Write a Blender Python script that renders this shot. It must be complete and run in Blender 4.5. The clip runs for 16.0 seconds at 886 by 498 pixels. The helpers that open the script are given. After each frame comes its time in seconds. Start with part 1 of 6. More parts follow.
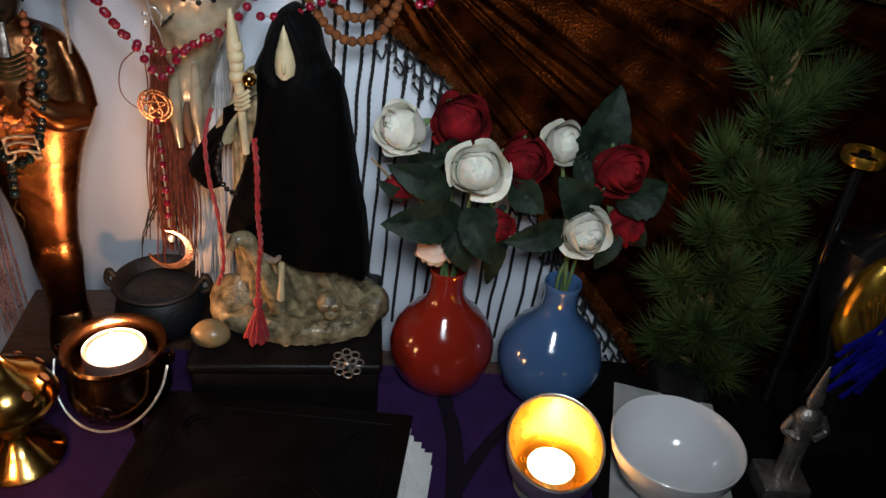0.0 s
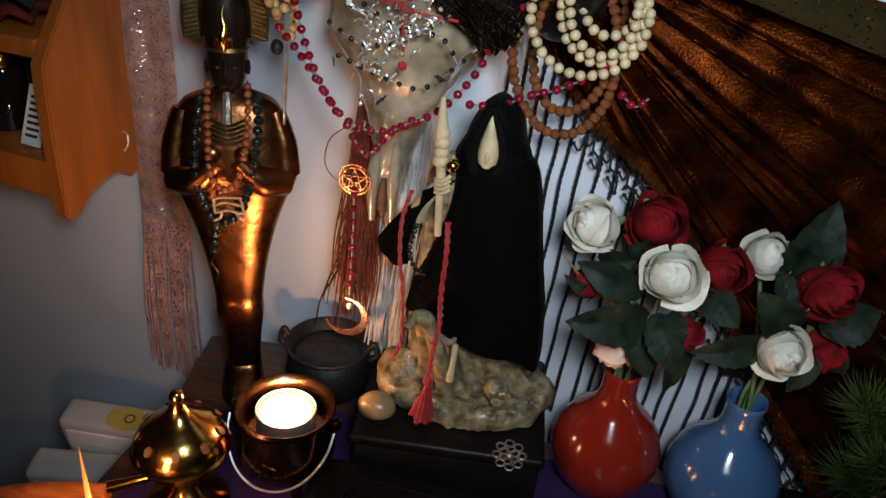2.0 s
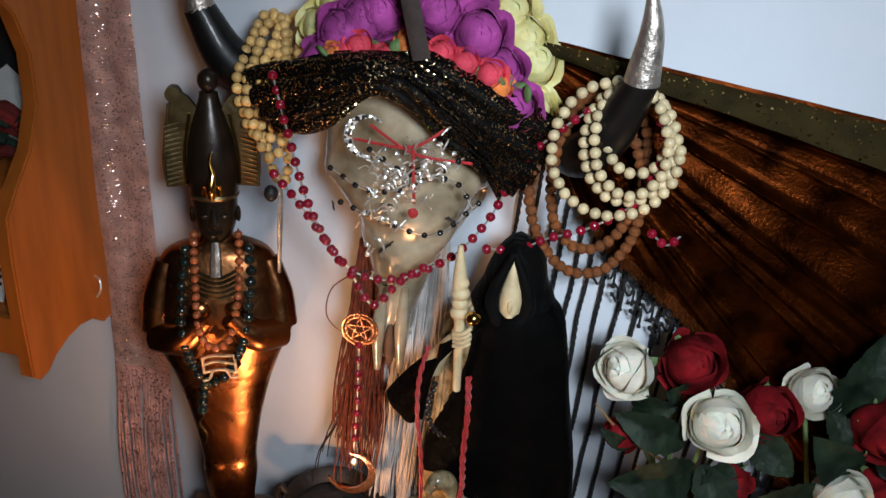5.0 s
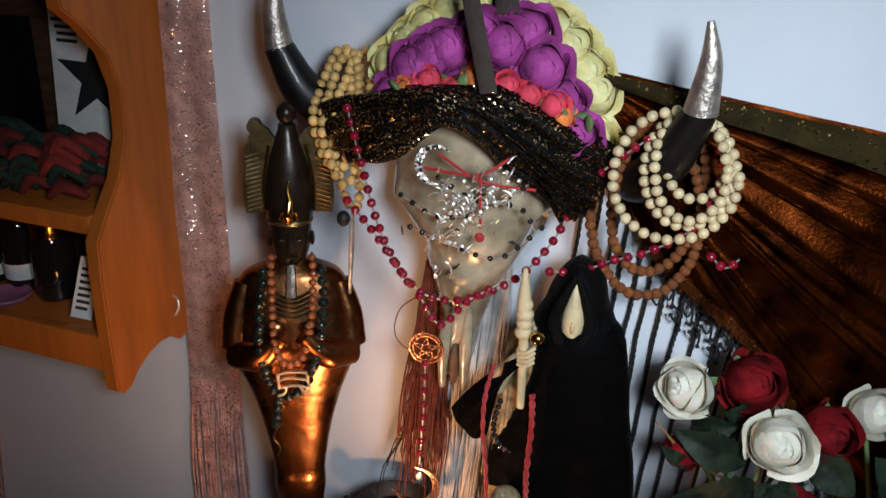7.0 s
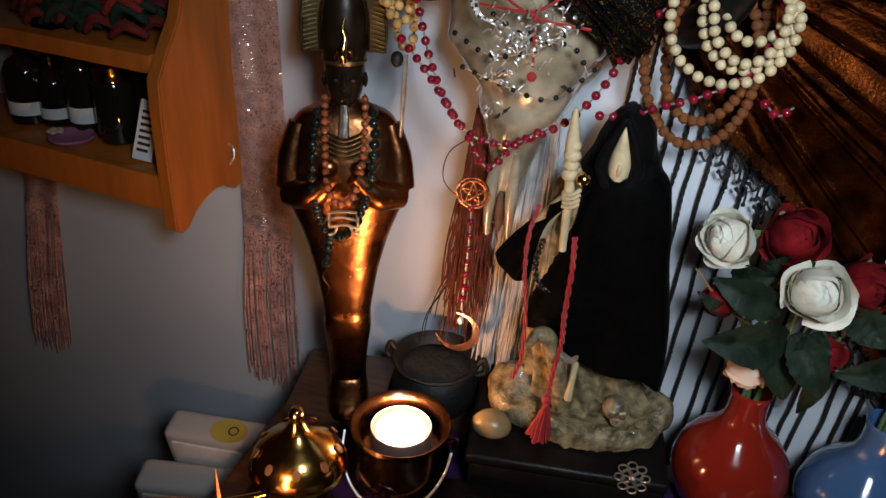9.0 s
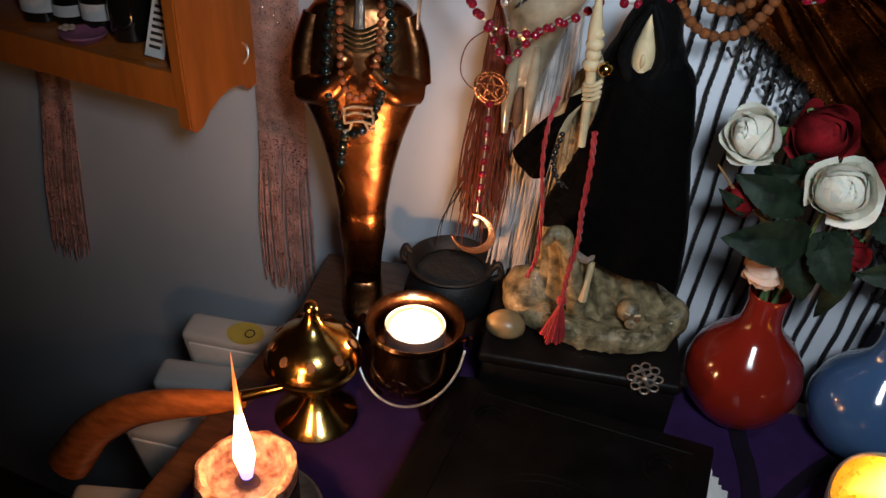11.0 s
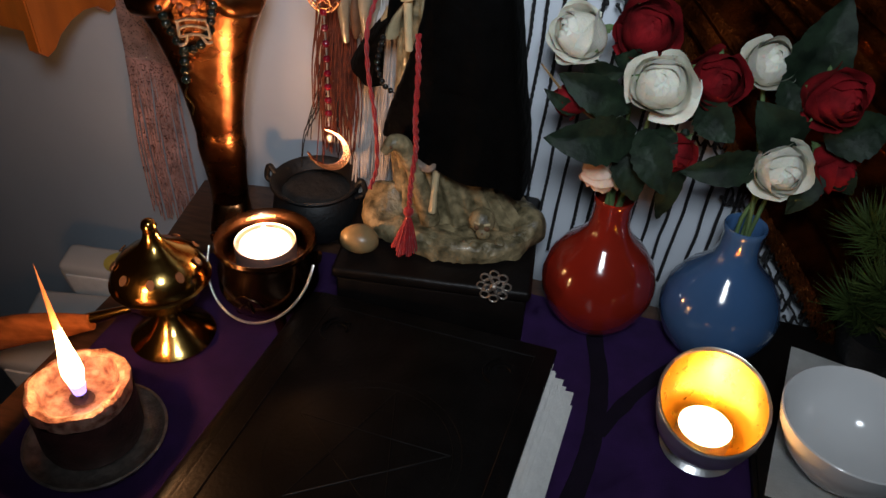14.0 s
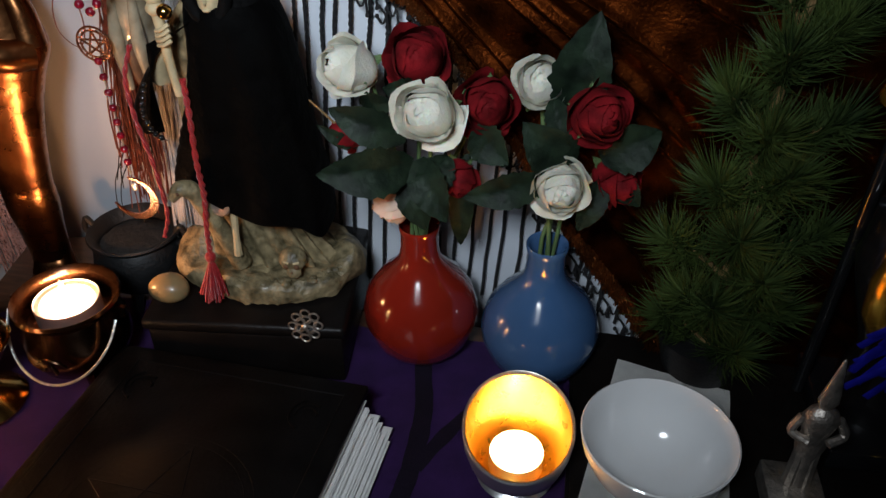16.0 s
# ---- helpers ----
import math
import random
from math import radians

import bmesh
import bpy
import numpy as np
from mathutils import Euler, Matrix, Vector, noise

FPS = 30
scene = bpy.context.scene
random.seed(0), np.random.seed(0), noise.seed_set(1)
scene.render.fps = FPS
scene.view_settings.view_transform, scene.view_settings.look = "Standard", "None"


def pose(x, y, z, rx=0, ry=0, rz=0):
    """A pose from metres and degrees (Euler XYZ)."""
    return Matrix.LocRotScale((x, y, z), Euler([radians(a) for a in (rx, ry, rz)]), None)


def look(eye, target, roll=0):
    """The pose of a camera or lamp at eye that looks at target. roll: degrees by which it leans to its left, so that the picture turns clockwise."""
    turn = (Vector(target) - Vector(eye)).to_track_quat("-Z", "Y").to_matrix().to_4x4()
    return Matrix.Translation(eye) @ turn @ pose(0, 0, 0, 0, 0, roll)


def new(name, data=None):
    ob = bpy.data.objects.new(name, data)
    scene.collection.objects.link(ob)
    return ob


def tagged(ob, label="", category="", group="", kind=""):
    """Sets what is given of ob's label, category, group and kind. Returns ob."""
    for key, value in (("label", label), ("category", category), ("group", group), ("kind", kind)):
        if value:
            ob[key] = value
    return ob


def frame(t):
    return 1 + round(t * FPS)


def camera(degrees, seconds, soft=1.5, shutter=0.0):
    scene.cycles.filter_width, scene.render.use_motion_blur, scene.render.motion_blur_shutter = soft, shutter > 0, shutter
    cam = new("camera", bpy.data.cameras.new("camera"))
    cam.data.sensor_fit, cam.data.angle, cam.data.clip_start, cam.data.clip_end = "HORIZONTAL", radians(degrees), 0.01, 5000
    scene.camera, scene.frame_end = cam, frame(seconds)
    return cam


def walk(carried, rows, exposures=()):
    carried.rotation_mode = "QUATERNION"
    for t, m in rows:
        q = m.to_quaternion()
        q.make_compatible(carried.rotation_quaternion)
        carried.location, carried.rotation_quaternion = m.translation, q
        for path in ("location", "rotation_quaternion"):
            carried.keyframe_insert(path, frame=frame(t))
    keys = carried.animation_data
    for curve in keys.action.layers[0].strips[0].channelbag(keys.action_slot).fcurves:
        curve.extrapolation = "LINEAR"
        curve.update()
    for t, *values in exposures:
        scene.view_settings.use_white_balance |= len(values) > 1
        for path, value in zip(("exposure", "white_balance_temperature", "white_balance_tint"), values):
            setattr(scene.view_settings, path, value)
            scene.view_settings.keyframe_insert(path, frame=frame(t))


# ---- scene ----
cam = camera(59.0, 16.0)
METRES, EYE, TILT, LEAN, TURN = 0.55, 0.50, -32.7, -4.3, 0.0
ROWS = [
    (0.0, 0.0, 0.0, 0.0, 0.0, 0.0, -0.0),
    (0.5, -0.036, -0.0055, 0.0033, 3.39, 0.65, -2.96),
    (1.0, -0.0625, -0.0081, 0.0103, 6.5, 1.09, -4.58),
    (1.5, -0.0921, -0.0059, 0.0233, 8.41, 2.41, -6.46),
    (2.0, -0.0829, 0.0115, 0.0448, 9.01, 3.61, -6.42),
    (2.5, -0.0788, 0.041, 0.069, 8.25, 4.43, -5.79),
    (3.0, -0.0892, 0.0748, 0.1032, 7.73, 5.27, -4.54),
    (3.5, -0.1299, 0.1159, 0.1271, 6.7, 4.28, -4.0),
    (4.0, -0.1564, 0.1219, 0.1504, 7.17, 5.68, -3.63),
    (4.5, -0.1663, 0.1008, 0.1504, 6.19, 8.0, -3.23),
    (7.0, -0.1902, 0.0311, 0.1438, 9.81, 10.25, -3.69),
    (7.5, -0.1868, 0.0254, 0.1173, 10.35, 8.42, -5.0),
    (8.0, -0.1861, 0.0128, 0.0941, 11.37, 6.98, -6.1),
    (8.5, -0.1889, 0.0141, 0.0725, 12.39, 5.25, -6.52),
    (9.0, -0.1846, 0.0211, 0.0525, 12.75, 3.4, -6.55),
    (9.5, -0.1837, 0.0292, 0.0403, 13.29, 1.85, -6.6),
    (12.0, -0.1575, 0.0406, -0.0187, 13.71, -3.18, -7.82),
    (12.5, -0.1355, 0.0501, -0.0217, 12.87, -3.82, -7.2),
    (13.0, -0.1048, 0.0595, -0.0252, 12.6, -4.31, -6.37),
    (13.5, -0.0602, 0.0686, -0.0296, 12.4, -4.71, -6.05),
    (14.0, 0.0084, 0.0843, -0.0265, 12.43, -5.2, -5.58),
    (14.5, 0.0651, 0.1011, -0.0256, 12.21, -5.46, -5.49),
    (15.0, 0.1251, 0.1156, -0.0183, 11.92, -5.35, -5.23),
    (15.5, 0.1732, 0.1364, -0.006, 11.36, -4.74, -3.9),
    (16.0, 0.2193, 0.1466, 0.0098, 9.46, -3.79, -1.09),
]
EXPOSURES = [(0.0, 0.0), (2.5, 0.0), (3.5, 0.2), (4.5, 0.32), (7.0, 0.33), (8.0, 0.2), (9.5, 0.05), (12.0, -0.12), (13.0, -0.24), (14.5, -0.26), (16.0, -0.02)]
walk(cam, [(t, pose(0, 0, EYE, TILT, LEAN, TURN) @ pose(METRES * x, METRES * y, METRES * z, 90 + pitch, roll, yaw)) for t, x, y, z, yaw, pitch, roll in ROWS], EXPOSURES)

# ---- light ----
world = bpy.data.worlds.new("night_room")
scene.world = world
world.use_nodes = True
world.node_tree.nodes["Background"].inputs[0].default_value = (0.5, 0.6, 0.8, 1)
world.node_tree.nodes["Background"].inputs[1].default_value = 0.02


def lamp(name, kind, place, energy, color, size, aim=None):
    data = bpy.data.lights.new(name, kind)
    data.energy, data.color = energy, color
    if kind == "AREA":
        data.size = size
    else:
        data.shadow_soft_size = size
    ob = new(name, data)
    ob.matrix_world = look(place, aim) if aim else Matrix.Translation(place)
    return ob


# added unseen cool fill lamp near the viewer, in place of a moving torch
lamp("viewer_fill", "AREA", (0.03, -0.02, 0.61), 1.22, (0.80, 0.90, 1.0), 0.12, (-0.03, 0.6, 0.32)).data.spread = radians(92)
WARM = (1.0, 0.44, 0.17)
lamp("pillar_flame_light", "POINT", (-0.3, 0.327, 0.105), 0.80, WARM, 0.008)
lamp("pot_flame_light", "POINT", (-0.2305, 0.4835, 0.096), 0.52, WARM, 0.006)
lamp("glass_flame_light", "POINT", (0.124, 0.43, 0.034), 0.28, (1.0, 0.52, 0.15), 0.006)


# ---- materials ----
def mk(name, base, rough=0.5, metal=0.0, var=0.2, scale=60.0, bump=0.15, bscale=400.0, second=None, coat=0.0, sheen=0.0,
       emit=None, power=0.0, trans=0.0, stretch=(1, 1, 1), per=0.0, subsurf=0.0, spec=0.5, tint=(1, 1, 1)):
    """A Principled material with variation at two scales and fine relief."""
    m = bpy.data.materials.new(name)
    m.use_nodes = True
    nt = m.node_tree
    n, l = nt.nodes, nt.links
    b = n["Principled BSDF"]
    tc, mp = n.new("ShaderNodeTexCoord"), n.new("ShaderNodeMapping")
    mp.inputs["Scale"].default_value = stretch
    l.new(tc.outputs["Object"], mp.inputs["Vector"])
    big, fine = n.new("ShaderNodeTexNoise"), n.new("ShaderNodeTexNoise")
    for node, sc, det in ((big, scale, 5.0), (fine, bscale, 3.0)):
        node.inputs["Scale"].default_value, node.inputs["Detail"].default_value = sc, det
        l.new(mp.outputs[0], node.inputs["Vector"])
    ramp = n.new("ShaderNodeValToRGB")
    c0 = [max(0.0, c * (1 - var)) for c in base]
    c1 = list(second) if second else [min(1.0, c * (1 + var)) for c in base]
    ramp.color_ramp.elements[0].position, ramp.color_ramp.elements[1].position = 0.32, 0.68
    ramp.color_ramp.elements[0].color, ramp.color_ramp.elements[1].color = (*c0, 1), (*c1, 1)
    l.new(big.outputs["Fac"], ramp.inputs["Fac"])
    col = ramp.outputs["Color"]
    if per:
        oi, hs, mr = n.new("ShaderNodeObjectInfo"), n.new("ShaderNodeHueSaturation"), n.new("ShaderNodeMapRange")
        mr.inputs["To Min"].default_value, mr.inputs["To Max"].default_value = 1 - per, 1 + per
        l.new(oi.outputs["Random"], mr.inputs["Value"])
        l.new(mr.outputs[0], hs.inputs["Value"])
        l.new(col, hs.inputs["Color"])
        col = hs.outputs["Color"]
    l.new(col, b.inputs["Base Color"])
    rr = n.new("ShaderNodeMapRange")
    rr.inputs["To Min"].default_value, rr.inputs["To Max"].default_value = max(0.02, rough * 0.8), min(1.0, rough * 1.25)
    l.new(fine.outputs["Fac"], rr.inputs["Value"])
    l.new(rr.outputs[0], b.inputs["Roughness"])
    b.inputs["Metallic"].default_value = metal
    b.inputs["Coat Weight"].default_value = coat
    b.inputs["Coat Roughness"].default_value = 0.06
    b.inputs["Sheen Weight"].default_value = sheen
    b.inputs["Sheen Tint"].default_value, b.inputs["Sheen Roughness"].default_value = (*tint, 1), 0.35
    b.inputs["Transmission Weight"].default_value = trans
    b.inputs["Subsurface Weight"].default_value = subsurf
    b.inputs["Subsurface Scale"].default_value = 0.01
    b.inputs["Specular IOR Level"].default_value = spec
    if bump:
        bp = n.new("ShaderNodeBump")
        bp.inputs["Strength"].default_value, bp.inputs["Distance"].default_value = bump, 0.002
        l.new(fine.outputs["Fac"], bp.inputs["Height"])
        l.new(bp.outputs[0], b.inputs["Normal"])
    if emit:
        b.inputs["Emission Color"].default_value = (*emit, 1)
        b.inputs["Emission Strength"].default_value = power
    return m


def glitter(name, base, spark, amount=0.62, scale=900.0, rough=0.6, metal=0.0, sheen=0.2):
    """Cloth with small metallic flecks woven in."""
    m = mk(name, base, rough, metal, 0.3, 60, 0.25, 700, sheen=sheen, spec=0.15)
    nt = m.node_tree
    n, l = nt.nodes, nt.links
    b = n["Principled BSDF"]
    tc, vo = n.new("ShaderNodeTexCoord"), n.new("ShaderNodeTexVoronoi")
    vo.inputs["Scale"].default_value = scale
    l.new(tc.outputs["Object"], vo.inputs["Vector"])
    sep, gt, mix = n.new("ShaderNodeSeparateColor"), n.new("ShaderNodeMath"), n.new("ShaderNodeMix")
    gt.operation, gt.inputs[1].default_value = "GREATER_THAN", amount
    mix.data_type = "RGBA"
    l.new(vo.outputs["Color"], sep.inputs[0])
    l.new(sep.outputs[0], gt.inputs[0])
    l.new(gt.outputs[0], mix.inputs["Factor"])
    old = b.inputs["Base Color"].links[0].from_socket
    l.new(old, mix.inputs["A"])
    mix.inputs["B"].default_value = (*spark, 1)
    l.new(mix.outputs["Result"], b.inputs["Base Color"])
    l.new(gt.outputs[0], b.inputs["Metallic"])
    r2 = n.new("ShaderNodeMapRange")
    r2.inputs["To Min"].default_value, r2.inputs["To Max"].default_value = rough, 0.19
    l.new(gt.outputs[0], r2.inputs["Value"])
    l.new(r2.outputs[0], b.inputs["Roughness"])
    # each fleck is tipped its own way
    geo, off, tip, add, unit = n.new("ShaderNodeNewGeometry"), n.new("ShaderNodeVectorMath"), n.new("ShaderNodeVectorMath"), n.new("ShaderNodeVectorMath"), n.new("ShaderNodeVectorMath")
    off.operation, tip.operation, add.operation, unit.operation = "SUBTRACT", "SCALE", "ADD", "NORMALIZE"
    off.inputs[1].default_value = (0.5, 0.5, 0.5)
    lean = n.new("ShaderNodeMath")
    lean.operation, lean.inputs[1].default_value = "MULTIPLY", 0.85
    l.new(gt.outputs[0], lean.inputs[0])
    l.new(lean.outputs[0], tip.inputs["Scale"])
    l.new(vo.outputs["Color"], off.inputs[0])
    l.new(off.outputs[0], tip.inputs[0])
    l.new(geo.outputs["Normal"], add.inputs[0])
    l.new(tip.outputs[0], add.inputs[1])
    l.new(add.outputs[0], unit.inputs[0])
    l.new(unit.outputs[0], b.inputs["Normal"])
    return m


def crushed(name, base, second):
    """Pile cloth: dark face on, bright where the pile is seen from the side or pressed flat."""
    m = mk(name, base, 0.38, 0.85, 0.6, 40, 0.3, 420, second=second, sheen=1.0, spec=0.05, tint=(1.0, 0.20, 0.02))
    nt = m.node_tree
    n, l = nt.nodes, nt.links
    b = n["Principled BSDF"]
    tc, no, mr = n.new("ShaderNodeTexCoord"), n.new("ShaderNodeTexNoise"), n.new("ShaderNodeMapRange")
    no.inputs["Scale"].default_value, no.inputs["Detail"].default_value, no.inputs["Roughness"].default_value = 38, 8, 0.7
    mr.inputs["From Min"].default_value, mr.inputs["From Max"].default_value = 0.42, 0.66
    mr.inputs["To Min"].default_value, mr.inputs["To Max"].default_value = 0.0, 0.35
    l.new(tc.outputs["Object"], no.inputs["Vector"])
    l.new(no.outputs["Fac"], mr.inputs["Value"])
    l.new(mr.outputs[0], b.inputs["Sheen Weight"])
    b.inputs["Sheen Roughness"].default_value = 0.22
    return m


